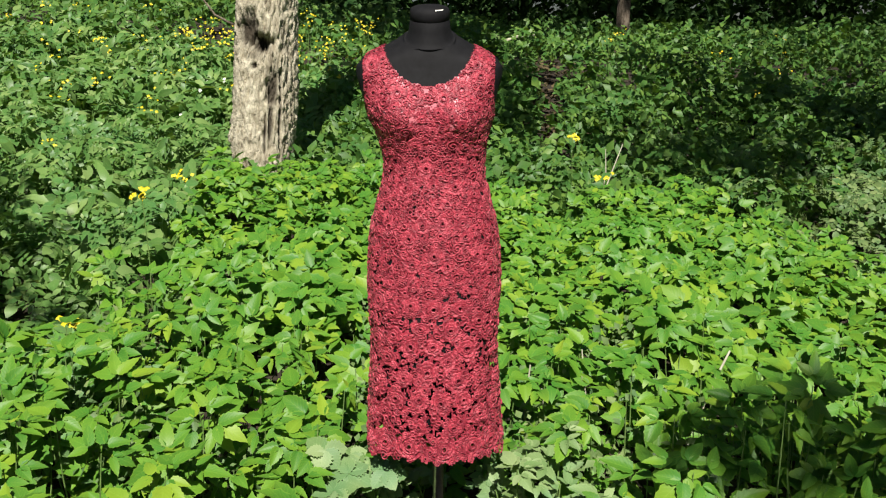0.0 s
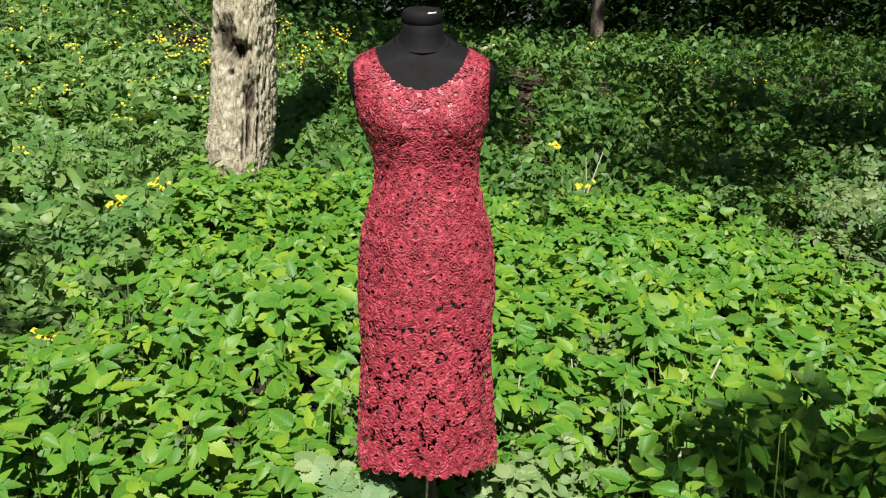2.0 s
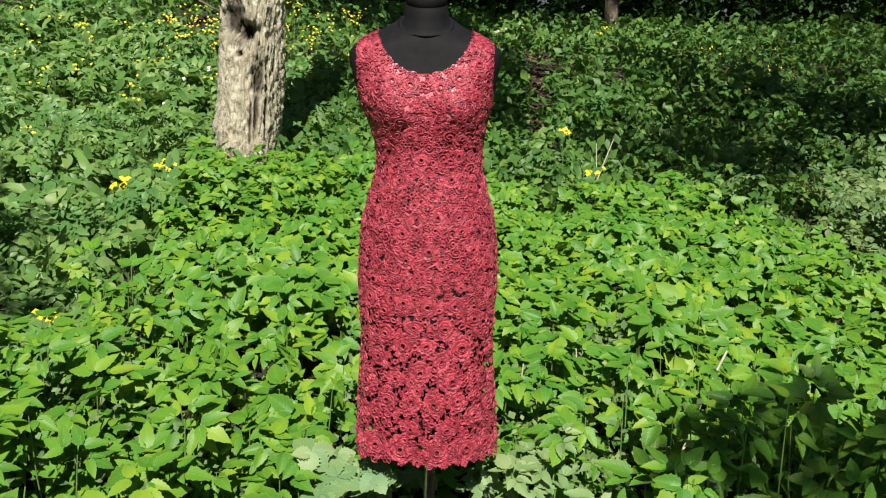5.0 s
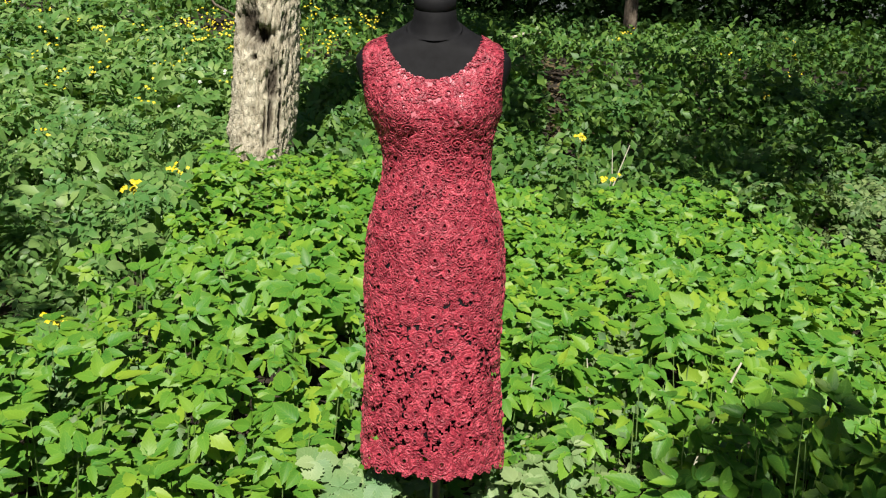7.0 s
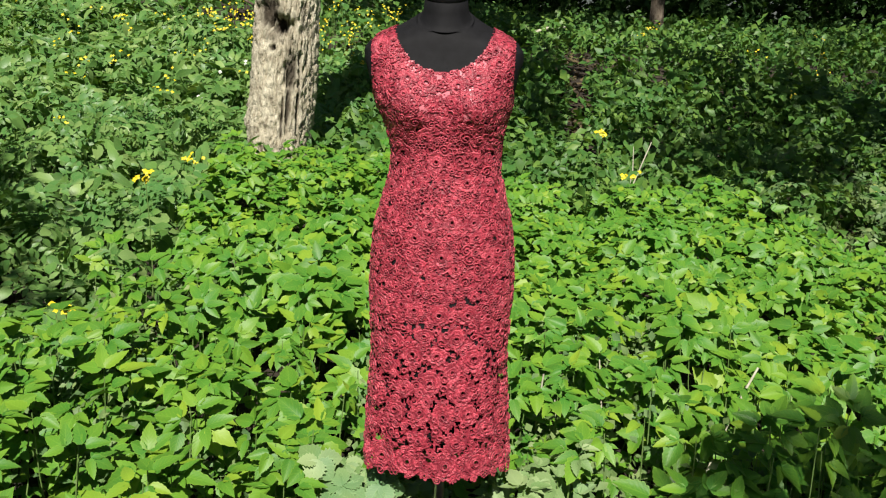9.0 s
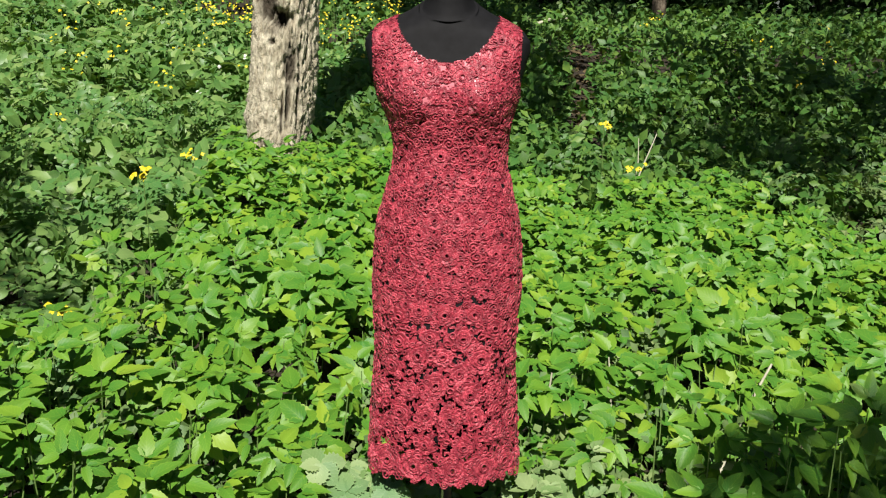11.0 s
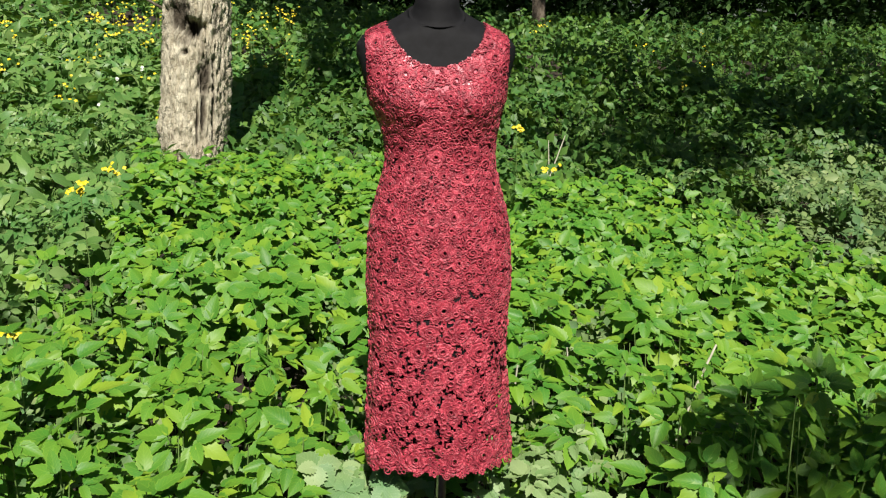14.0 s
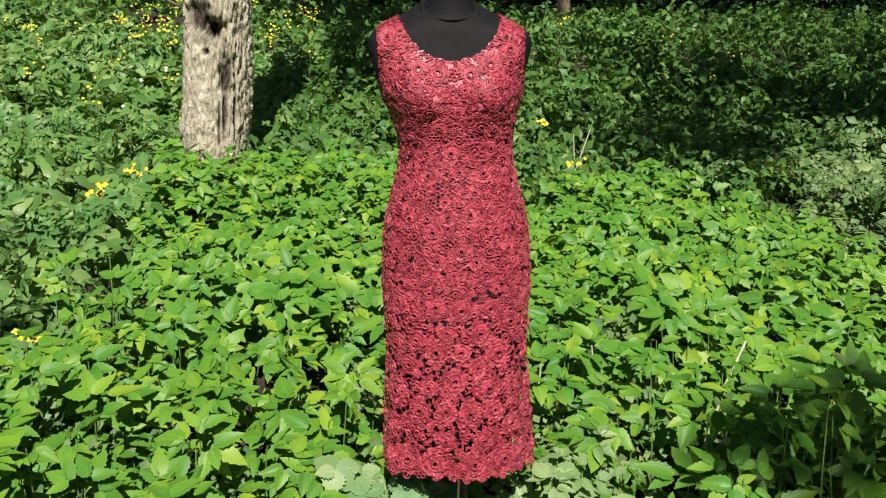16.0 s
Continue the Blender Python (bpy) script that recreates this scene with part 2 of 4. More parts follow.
def blade(length, width, n=5, fold=0.18, droop=0.25, teeth=0.0, peak=0.38, across=1, curl=0.0, twist=0.0):
    """A leaf blade along +y from the origin: rounded at the base, drawn to a tip, halves folded up, tip drooping. Quads."""
    v, u, f = [], [], []
    q = 0.95
    p = 0.85 * q * peak / (1 - peak)
    top = peak**p * (1 - peak) ** q
    cols = 2 * across + 1
    for i in range(n + 1):
        s = i / n
        w = max(max(s, 0.004) ** p * max(1 - s, 0.0) ** q / top, 0.025) * width / 2
        w *= 1 + teeth * (1 if i % 2 else -1) * (0 < i < n)
        z = -droop * length * s * s
        for c in range(cols):
            k = c / across - 1
            lift = fold * w * abs(k) - curl * w * k * k + twist * w * k * s
            v.append((k * w, length * s - abs(k) * w * 0.14, z + lift))
            u.append(((k + 1) / 2, s))
    for i in range(n):
        for c in range(cols - 1):
            a = cols * i + c
            f.append((a, a + 1, a + cols + 1, a + cols))
    return np.array(v, float), np.array(f), np.array(u, float)


def rot(rx=0, ry=0, rz=0, at=(0, 0, 0), s=1.0):
    return pose(*at, rx, ry, rz) @ Matrix.Diagonal((s, s, s, 1))


# ---- lie of the land ----
def canopy(x, y):
    """Height of the leaf tops over the plan."""
    x, y = np.asarray(x, float), np.asarray(y, float)
    z = 0.28 + 0.09 * (np.minimum(y, 4) - 0.8) + 0.21 * np.clip(y - 4, 0, 5) + 0.042 * np.maximum(y - 9, 0)
    z = z - 0.03 * np.clip(x, 0, 5) + 0.13 * np.clip(-x, 0, 4) + 0.05 * np.clip(-x - 4, 0, 20)
    z = z + 0.19 * np.exp(-(((x - 1.15) / 0.45) ** 2) - ((y - 0.02) / 0.42) ** 2)
    z = z + 0.15 * np.exp(-(((x + 1.2) / 0.8) ** 2) - ((y - 2.9) / 0.6) ** 2)
    return z + 0.03 * np.sin(1.9 * x + 0.7) * np.sin(2.3 * y) + 0.02 * np.sin(4.1 * x - 1.3 * y)


HIGH = 0.36


def ground_z(x, y):
    return canopy(x, y) - HIGH


def in_elder(x, y):
    """The bright patch of ground elder round the stand."""
    left = np.where(y < 0.5, -1.9, np.where(y < 2.2, -1.32, -1.32 - 0.25 * (y - 2.2)))
    left = left + 0.10 * np.sin(5 * y)
    top = np.interp(x, [-1.6, -0.6, 0.0, 0.9, 1.7, 2.0, 2.4, 3.2], [3.0, 3.3, 3.5, 3.3, 3.9, 2.8, 2.1, 1.5])
    return (x > left) & (y < top + 0.10 * np.sin(7 * x))


# ---- ground ----
def build_ground():
    g = np.sinh(np.linspace(-5.2, 5.2, 150)) * 2.2
    gx, gy = np.meshgrid(g, g + 3)
    z = ground_z(np.clip(gx, -30, 30), np.clip(gy, -8, 60))
    v = np.stack([gx, gy, z], -1).reshape(-1, 3)
    n = len(g)
    i = (np.arange(n - 1)[:, None] * n + np.arange(n - 1)[None]).ravel()
    ob = new("ground", mesh_of("ground", v, np.stack([i, i + 1, i + n + 1, i + n], 1), SOIL))
    return tagged(ob, "dark damp woodland soil rising to a bank", "ground", kind="structure")


build_ground()


# ---- dress stand ----
CX = -0.025
PROFILE = np.array([  # height, half width, depth in front, depth behind
    (0.30, 0.190, 0.150, 0.135), (0.45, 0.183, 0.146, 0.132), (0.535, 0.177, 0.142, 0.130), (0.618, 0.172, 0.136, 0.128),
    (0.70, 0.1755, 0.131, 0.127), (0.782, 0.182, 0.127, 0.130), (0.861, 0.179, 0.122, 0.130), (0.94, 0.172, 0.117, 0.120),
    (1.018, 0.151, 0.107, 0.100), (1.08, 0.134, 0.098, 0.088), (1.125, 0.133, 0.097, 0.088), (1.17, 0.1415, 0.099, 0.092),
    (1.208, 0.153, 0.101, 0.098), (1.245, 0.168, 0.101, 0.102), (1.318, 0.186, 0.092, 0.102), (1.345, 0.194, 0.085, 0.095),
    (1.368, 0.193, 0.080, 0.085), (1.386, 0.180, 0.077, 0.078), (1.404, 0.144, 0.074, 0.072), (1.420, 0.103, 0.071, 0.068), (1.431, 0.080, 0.068, 0.066), (1.438, 0.068, 0.066, 0.064)])


def aside(z):
    """How far the shoulders sit to one side of the hips."""
    t = np.clip((np.asarray(z, float) - 1.10) / 0.22, 0, 1)
    return -0.013 * t * t * (3 - 2 * t)


def body_point(th, z, grow=0.0):
    """A point of the body at the angle th (0 in front) and height z."""
    a, bf, bb = (np.interp(z, PROFILE[:, 0], PROFILE[:, k]) + grow - 0.003 for k in (1, 2, 3))
    s, c = np.sin(th), np.cos(th)
    e = np.interp(z, [1.20, 1.30], [0.86, 0.68])
    x = a * np.sign(s) * np.abs(s) ** e
    y = np.where(c > 0, -bf * np.abs(c) ** e, bb * np.abs(c) ** e)
    bust = 0.034 * np.exp(-(((np.abs(x) - 0.078) / 0.054) ** 2) - ((z - 1.232) / np.where(z > 1.232, 0.062, 0.056)) ** 2)
    y = y - np.where(c > 0, bust * np.clip(c * 1.6, 0, 1), 0)
    t = np.clip((z - 1.33) / 0.105, 0, 1)
    lean = 0.47 * t * t
    return np.stack([x + CX + aside(z), y, z + lean * y], -1)


def lofted(rings, close_top=False, close_bottom=False):
    """Quads between rings of alike length; ends closed by fans folded into quads."""
    n, k = len(rings), len(rings[0])
    v = np.concatenate(rings)
    f = []
    for i in range(n - 1):
        for j in range(k):
            j2 = (j + 1) % k
            f.append((i * k + j, i * k + j2, (i + 1) * k + j2, (i + 1) * k + j))
    v = list(v)
    for flag, base, flip in ((close_bottom, 0, True), (close_top, (n - 1) * k, False)):
        if flag:
            v.append(np.mean(v[base:base + k], 0))
            c = len(v) - 1
            for j in range(0, k, 2):
                q = (base + j, base + (j + 1) % k, base + (j + 2) % k, c)
                f.append(q[::-1] if flip else q)
    return np.array(v), np.array(f)


def build_stand():
    th = np.linspace(0, 2 * math.pi, 96, endpoint=False)
    zs = np.concatenate([np.linspace(0.66, 1.36, 70), np.linspace(1.365, 1.438, 22)])
    rings = [(body_point(th, z) - (CX, 0, 0)) * (k, k, 1) + (CX, 0, 0) for z, k in [(0.365, 0.60), (0.37, 0.74), (0.39, 0.80), (0.56, 0.91)]] + [body_point(th, z) for z in zs]
    # neck: rings that lean forward, a seam at its foot, a capped top
    def neck(h, r, tilt, fwd):
        c, s = np.cos(th), np.sin(th)
        return np.stack([CX - 0.012 + r * s, fwd - r * 1.02 * c, h + r * c * -tilt], -1)
    for h, r, tilt, fwd in ((1.4385, 0.0680, 0.46, 0.000), (1.4400, 0.0670, 0.50, 0.000), (1.4404, 0.0635, 0.50, 0.000), (1.4416, 0.0615, 0.49, 0.000), (1.447, 0.0575, 0.44, -0.001), (1.465, 0.0530, 0.33, -0.004),
                            (1.486, 0.0510, 0.28, -0.007), (1.4865, 0.0506, 0.28, -0.007), (1.4872, 0.0506, 0.28, -0.007), (1.4878, 0.0514, 0.28, -0.007), (1.505, 0.0515, 0.24, -0.010), (1.513, 0.048, 0.22, -0.011), (1.518, 0.037, 0.18, -0.011), (1.521, 0.018, 0.1, -0.011)):
        rings.append(neck(h, r, tilt, fwd))
    v, f = lofted(rings, True, True)
    # pole with its sleeve and round foot
    base = float(ground_z(CX, 0.0))
    ring = lambda r, z: np.stack([CX + 0.012 + r * np.sin(th), r * np.cos(th) + 0.0, 0 * th + z], -1)
    pole = lofted([ring(0.016, base + 0.02), ring(0.016, 0.28), ring(0.020, 0.281), ring(0.020, 0.36), ring(0.014, 0.362), ring(0.014, 0.665)])
    foot = lofted([ring(0.17, base), ring(0.17, base + 0.008), ring(0.160, base + 0.016), ring(0.03, base + 0.03), ring(0.022, base + 0.06), ring(0.016, base + 0.065)], False, True)
    low, upp = neck(1.5125, 0.0492, 0.22, -0.0108)[4:13], neck(1.5150, 0.0470, 0.22, -0.0112)[5:14]
    tag = (np.concatenate([low, upp]), np.array([(k, k + 1, k + 10, k + 9) for k in range(8)]))
    allv, allf, mi, n = [], [], [], 0
    for (pv, pf), k in (((v, f), 0), (pole, 1), (foot, 0), (tag, 2)):
        allv.append(pv), allf.append(pf + n), mi.append(np.full(len(pf), k))
        n += len(pv)
    me = mesh_of("dress_form", np.concatenate(allv), np.concatenate(allf), JERSEY)
    me.materials.append(CHROME), me.materials.append(TAG)
    me.polygons.foreach_set("material_index", np.concatenate(mi).astype(np.int32))
    return tagged(new("dress_form", me), "black jersey tailor's form on a steel pole", "dress form")


build_stand()


# ---- crochet dress ----
def neck_half(z):
    """Half width of the neckline at a height."""
    return np.where(z > 1.318, 0.111 * np.clip((z - 1.318) / 0.080, 0, 1.2) ** 0.36, 0.0)


def arm_half(z):
    return np.interp(z, [1.19, 1.235, 1.30, 1.36, 1.42], [0.30, 0.170, 0.167, 0.169, 0.171])


def in_dress(p):
    x, y, z = np.abs(p[..., 0] - CX - aside(p[..., 2])), p[..., 1], p[..., 2]
    back_neck = np.where(z > 1.36, 0.117 * np.clip((z - 1.36) / 0.045, 0, 1) ** 0.45, 0.0)
    inner = np.where(y < 0, neck_half(z), back_neck)
    return (x < arm_half(z)) & (x > inner) & (z < 1.43)


def build_dress():
    from mathutils.bvhtree import BVHTree
    th = np.linspace(0, 2 * math.pi, 240, endpoint=False)
    zs = np.concatenate([np.linspace(0.30, 1.36, 120), np.linspace(1.363, 1.43, 30)])
    grid = np.array([body_point(th, z, 0.0035) for z in zs])
    n, k = grid.shape[:2]
    # loose folds towards the hem
    fold = np.clip((0.62 - grid[..., 2]) / 0.32, 0, 1)
    wave = 1 + 0.035 * fold * np.sin(5 * th[None] + 0.6) + 0.018 * fold * np.sin(11 * th[None])
    grid[..., 0] = CX + (grid[..., 0] - CX) * wave
    grid[..., 1] *= wave
    f = []
    for i in range(n - 1):
        for j in range(k):
            j2 = (j + 1) % k
            f.append((i * k + j, i * k + j2, (i + 1) * k + j2, (i + 1) * k + j))
    f = np.array(f)
    v = grid.reshape(-1, 3)
    tree = BVHTree.FromPolygons([tuple(p) for p in v], [tuple(map(int, q)) for q in f])
    dress = new("crochet_dress")
    dress.location = (CX, 0, 0.30)
    tagged(dress, "sleeveless crimson crochet lace dress hanging on the black form", "dress")
    off = np.array(dress.location)

    # satin lining under the lace, down to the thigh
    mid = v[f].mean(1)
    keep = f[in_dress(mid) & (mid[:, 2] > 1.205) & (mid[:, 2] < 1.36)]
    used, inv = np.unique(keep, return_inverse=True)
    lv = (v[used] - (CX, 0, 0)) * (0.985, 0.985, 1) + (CX, 0, 0)
    part("lining", mesh_of("lining", lv - off, inv.reshape(-1, 4), SATIN), dress, "pale pink satin bust lining")

    rng = random.Random(7)

    def lace_ground(holes):
        """The crocheted ground between the motifs, with its gaps."""
        tt = np.linspace(0, 2 * math.pi, 400, endpoint=False)
        zz = np.concatenate([np.linspace(0.326, 1.36, 300), np.linspace(1.362, 1.43, 34)])
        gr = np.array([body_point(tt, z, 0.0026) for z in zz])
        fo = np.clip((0.62 - gr[..., 2]) / 0.32, 0, 1)
        wv = 1 + 0.035 * fo * np.sin(5 * tt[None] + 0.6) + 0.018 * fo * np.sin(11 * tt[None])
        gr[..., 0] = CX + (gr[..., 0] - CX) * wv
        gr[..., 1] *= wv
        a, b = gr.shape[:2]
        gv = gr.reshape(-1, 3)
        out = gv - np.array((CX, 0.0, 0.0))
        out[:, 2] = 0
        out /= np.linalg.norm(out, axis=1)[:, None]
        gv = gv + out * (np.random.default_rng(2).uniform(-0.0016, 0.0018, len(gv))[:, None])
        i, j = np.meshgrid(np.arange(a - 1), np.arange(b), indexing="ij")
        gf = np.stack([i * b + j, i * b + (j + 1) % b, (i + 1) * b + (j + 1) % b, (i + 1) * b + j], -1).reshape(-1, 4)
        gm = gv[gf].mean(1)
        cut = ~in_dress(gm)
        rough = np.random.default_rng(4)
        for (hx, hy, hz, hr) in holes:
            near = np.flatnonzero((np.abs(gm[:, 2] - hz) < 1.6 * hr) & (np.abs(gm[:, 0] - hx) < 1.6 * hr) & (np.abs(gm[:, 1] - hy) < 1.6 * hr))
            d = gm[near] - (hx, hy, hz)
            ang = np.arctan2(d[:, 2], d[:, 0] + d[:, 1])
            lim = hr * (1 + 0.35 * np.sin(3 * ang + rough.uniform(0, 6)) + 0.2 * np.sin(2 * ang + rough.uniform(0, 6)))
            cut[near[np.linalg.norm(d, axis=1) < lim]] = True
        rowcol = (i + j).reshape(-1)
        cut |= (rowcol % 2 == 0) & (rough.random(len(gm)) < np.where(gm[:, 2] < 0.73, 0.12, 0.30))
        gf = gf[~cut]
        used, inv = np.unique(gf, return_inverse=True)
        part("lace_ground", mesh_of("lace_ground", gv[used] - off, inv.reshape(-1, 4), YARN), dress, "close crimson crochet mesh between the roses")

    area = np.linalg.norm(np.cross(v[f[:, 1]] - v[f[:, 0]], v[f[:, 3]] - v[f[:, 0]]), axis=1)
    ok = in_dress(mid)
    gen = np.random.default_rng(5)
    pick = gen.choice(len(f), 26000, p=(area * ok) / (area * ok).sum())
    ab = gen.random((26000, 2, 1))
    q = v[f[pick]]
    spots = (q[:, 0] * (1 - ab[:, 0]) + q[:, 1] * ab[:, 0]) * (1 - ab[:, 1]) + (q[:, 3] * (1 - ab[:, 0]) + q[:, 2] * ab[:, 0]) * ab[:, 1]

    placed, radii, kinds = [], [], []
    spot, size = np.zeros((9000, 3)), np.zeros(9000)

    def fits(p, r, touch):
        n = len(placed)
        d = spot[:n] - p
        return not n or bool(((d * d).sum(1) > (touch * (size[:n] + r)) ** 2).all())

    def put(p, r, kind):
        spot[len(placed)], size[len(placed)] = p, r
        placed.append(p), radii.append(r), kinds.append(kind)

    # scalloped hem of roses
    for i in range(15):
        t = (i + 0.3) * 2 * math.pi / 15
        r = 0.036 + 0.008 * rng.random()
        hit = tree.find_nearest(body_point(np.array(t), np.array(0.318 + r + 0.006 * rng.random()), 0.004).tolist())[0]
        put(np.array(hit), r, "rose")
    # beaded edge of the neckline and armholes
    for sx in (-1, 1):
        for z in np.concatenate([np.linspace(1.3185, 1.335, 9), np.linspace(1.34, 1.40, 9)]):
            half = float(neck_half(z)) + 0.004
            best = min((float(t) for t in np.linspace(0, 1.5, 160)), key=lambda t: abs(float(body_point(np.array(t), np.array(z), 0.004)[0]) - CX - float(aside(z)) - half))
            p = body_point(np.array(best * sx), np.array(z), 0.004)
            if fits(p, 0.0055, 0.80):
                put(p, 0.0055, "bead")
    holes = []
    for lo, hi, touch, count, kind in ((0.021, 0.036, 0.86, 5000, "rose"), (0.0042, 0.0074, 0.92, 7000, "gap"), (0.010, 0.019, 0.70, 9000, "flower"), (0.003, 0.010, 0.80, 9000, "hole"), (0.0070, 0.013, 0.58, 18000, "ring"), (0.0050, 0.0085, 0.72, 20000, "bead")):
        for p in spots[:count] if kind != "bead" else spots[::-1][:count]:
            r = lo + (hi - lo) * rng.random()
            if kind == "rose" and p[2] > 0.76:
                r *= 0.80
                if rng.random() < 0.93:
                    continue
            if kind in ("hole", "gap") and p[2] > 1.31:
                continue
            if p[2] > 1.395 and r > 0.012:
                continue
            inside = in_dress(np.array([p + (r * 0.75, 0, 0), p - (r * 0.75, 0, 0), p + (0, 0, min(r * 0.75, 1.42 - p[2])), p])) if p[2] > 1.16 else np.array([True])
            if p[2] - r < 0.305 or not inside.all():
                continue
            if kind in ("ring", "bead") and p[2] - r < 0.335:
                continue
            if kind == "gap" and (p[2] > 0.73 or p[2] < 0.36):
                continue
            if kind == "hole":
                wide = np.interp(p[2], [0.3, 0.68, 0.78, 1.0, 1.1, 1.2, 1.3], [1.0, 1.0, 0.55, 0.4, 0.5, 0.55, 0.5])
                r = 0.0035 + (r - 0.003) * wide
                if p[2] < 0.36 or rng.random() > np.interp(p[2], [0.68, 0.78, 1.0, 1.1, 1.2, 1.22, 1.3], [0.45, 0.4, 0.15, 0.25, 0.4, 0.8, 0.8]):
                    continue
            apart = touch + (0.10 if kind == "rose" and p[2] < 0.74 else 0)
            if fits(p, r, apart):
                put(p, r * (1.55 if kind == "gap" else 1), kind)
                if kind in ("hole", "gap"):
                    holes.append((*p, r))
    lace_ground(holes + [(*p, 0.10 * r) for p, r, kind in zip(placed, radii, kinds) if kind in ("rose", "flower")])

    def motif(p, r, kind):
        """A crochet motif laid on the body: tiers of petals that overlap outwards from a ringed eyelet, a pierced disc, a curled cord or a knot."""
        co, nor, *_ = tree.find_nearest(Vector(p))
        nor = Vector(nor)
        if nor.dot(Vector((co.x - CX, co.y, 0.02))) < 0:
            nor = -nor
        ax = Vector((0, 0, 1)).cross(nor)
        ax = ax.normalized() if ax.length > 1e-3 else Vector((1, 0, 0))
        ay = nor.cross(ax)
        ex, turn = rng.uniform(0.90, 1.12), rng.uniform(0, 6.28)
        gen2 = np.random.default_rng(rng.randrange(10**6))
        # the body under the motif, from a few places of it
        k = 5 if kind in ("rose", "flower") else 3
        g1 = np.linspace(-1.3 * r, 1.3 * r, k)
        dip = np.array([[(tree.find_nearest(co + ax * x + ay * y)[0] - co - ax * x - ay * y).dot(nor) for x in g1] for y in g1])
        coarse = 2 if p[1] > 0.03 else 1
        proud = rng.uniform(-0.0004, 0.0014) if kind in ("flower", "ring") else 0.0
        upper = p[2] > 0.74
        flat = 0.52 if p[2] > 1.18 else 0.66 if upper else 0.9
        strips = []  # (radius, angle, height) grids, closed round or open

        def eyelet(rad, t, na, high):
            a = np.linspace(0, 2 * math.pi, na, endpoint=False)[:, None]
            c = np.linspace(0, 2 * math.pi, 5, endpoint=False)[None]
            tt = t * (1 + gen2.uniform(-0.22, 0.22, (na, 1)))
            strips.append((rad * (1 + 0.10 * np.sin(2 * a + turn)) + tt * np.cos(c), a + 0 * c, high + tt * np.sin(c), True, True))

        def tier(inner, outer, petals, amp, low, high, na):
            a = np.linspace(0, 2 * math.pi, na, endpoint=False)
            lobe = np.abs(np.sin(petals * a / 2 + gen2.uniform(0, 6)))
            wob = 1 + 0.07 * np.sin(2 * a + gen2.uniform(0, 6)) + 0.05 * np.sin(3 * a + gen2.uniform(0, 6))
            out = outer * wob * (1 - amp * (1 - lobe ** 0.6)) + gen2.uniform(-0.0007, 0.0007, na)
            s = np.array([0.0, 0.35, 0.72, 0.93, 1.0])
            up = np.array([0.0, 0.35, 0.92, 1.0, 0.30])
            rad = inner * wob[:, None] + (out - inner * wob)[:, None] * s[None]
            rim = high * (0.45 + 0.55 * lobe[:, None]) * (1 + gen2.uniform(-0.3, 0.3, (na, 1)))
            h = low + rim * up[None] + gen2.uniform(-0.0005, 0.0005, (na, 5)) - 0.0016 * (s[None] > 0.98)
            strips.append((rad, a[:, None] + 0 * s[None], h, True, False))

        if kind == "rose":
            n = max(2, round(r / 0.0105))
            eye = rng.uniform(0.15, 0.21) * r
            eyelet(eye + 0.0016, 0.0021, 18 // coarse, 0.0052)
            petals = rng.choice((5, 6, 7))
            for q in range(n):
                s0, s1 = (eye + (r - eye) * w for w in ((q - 0.12) / n, (q + 0.98) / n))
                tier(max(s0, eye * 1.05), s1, petals + 2 * q, rng.uniform(0.12, 0.34) * (0.5 + 0.5 * q / n), 0.0028 * (1 - (q + 1) / n) + 0.0004, rng.uniform(0.0022, 0.0036), (44 + 8 * q) // coarse)
        elif kind == "flower":
            sort = rng.random()
            if sort < 0.45 or sort > 0.82:
                eyelet(0.30 * r, 0.0019, 14 // coarse, 0.0030)
                tier(0.30 * r, r, rng.choice((5, 6)), rng.uniform(0.3, 0.55), 0.0006, 0.0026, 36 // coarse)
            elif sort < 0.60:
                # pierced disc: small rings packed round one
                for j in range(7):
                    off_r, off_a = (0.0, 0.0) if j == 0 else (0.62 * r, j * math.pi / 3 + turn)
                    a = np.linspace(0, 2 * math.pi, 12, endpoint=False)[:, None]
                    c = np.linspace(0, 2 * math.pi, 4, endpoint=False)[None] + 0.8
                    rr = 0.31 * r + 0.0015 * np.cos(c)
                    x, y = off_r * math.cos(off_a) + rr * np.cos(a), off_r * math.sin(off_a) + rr * np.sin(a)
                    strips.append((np.hypot(x, y), np.arctan2(y, x), 0.0012 + 0.0016 * np.sin(c) + 0 * a, True, True))
            else:
                # a cord curled in on itself
                na = 44 // coarse
                w = np.linspace(0, 1, na)[:, None]
                c = np.linspace(0, 2 * math.pi, 5, endpoint=False)[None]
                t = 0.0019 * (1 + gen2.uniform(-0.2, 0.2, (na, 1)))
                sgn = rng.choice((-1, 1))
                strips.append((r * (0.16 + 0.80 * w) + t * np.cos(c), sgn * (4.0 * math.pi * rng.uniform(0.8, 1.05)) * w ** 0.8 + 0 * c, 0.0026 - 0.0012 * w + t * np.sin(c) * 1.2, False, True))
        elif kind == "ring" and rng.random() < (0.85 if upper else 0.4):
            # a short flat cord, curved one way and back
            na = 16 // coarse
            w = np.linspace(-1, 1, na)[:, None]
            c = np.linspace(0, 2 * math.pi, 5, endpoint=False)[None]
            wide = 0.0026 * np.sqrt(1.02 - w * w) * (1 + gen2.uniform(-0.2, 0.2, (na, 1)))
            bend, back = rng.uniform(-0.7, 0.7), rng.uniform(-0.4, 0.4)
            x, y = r * w + 0 * c, r * (bend * (w * w - 0.4) + back * (w**3 - w)) + wide * np.cos(c)
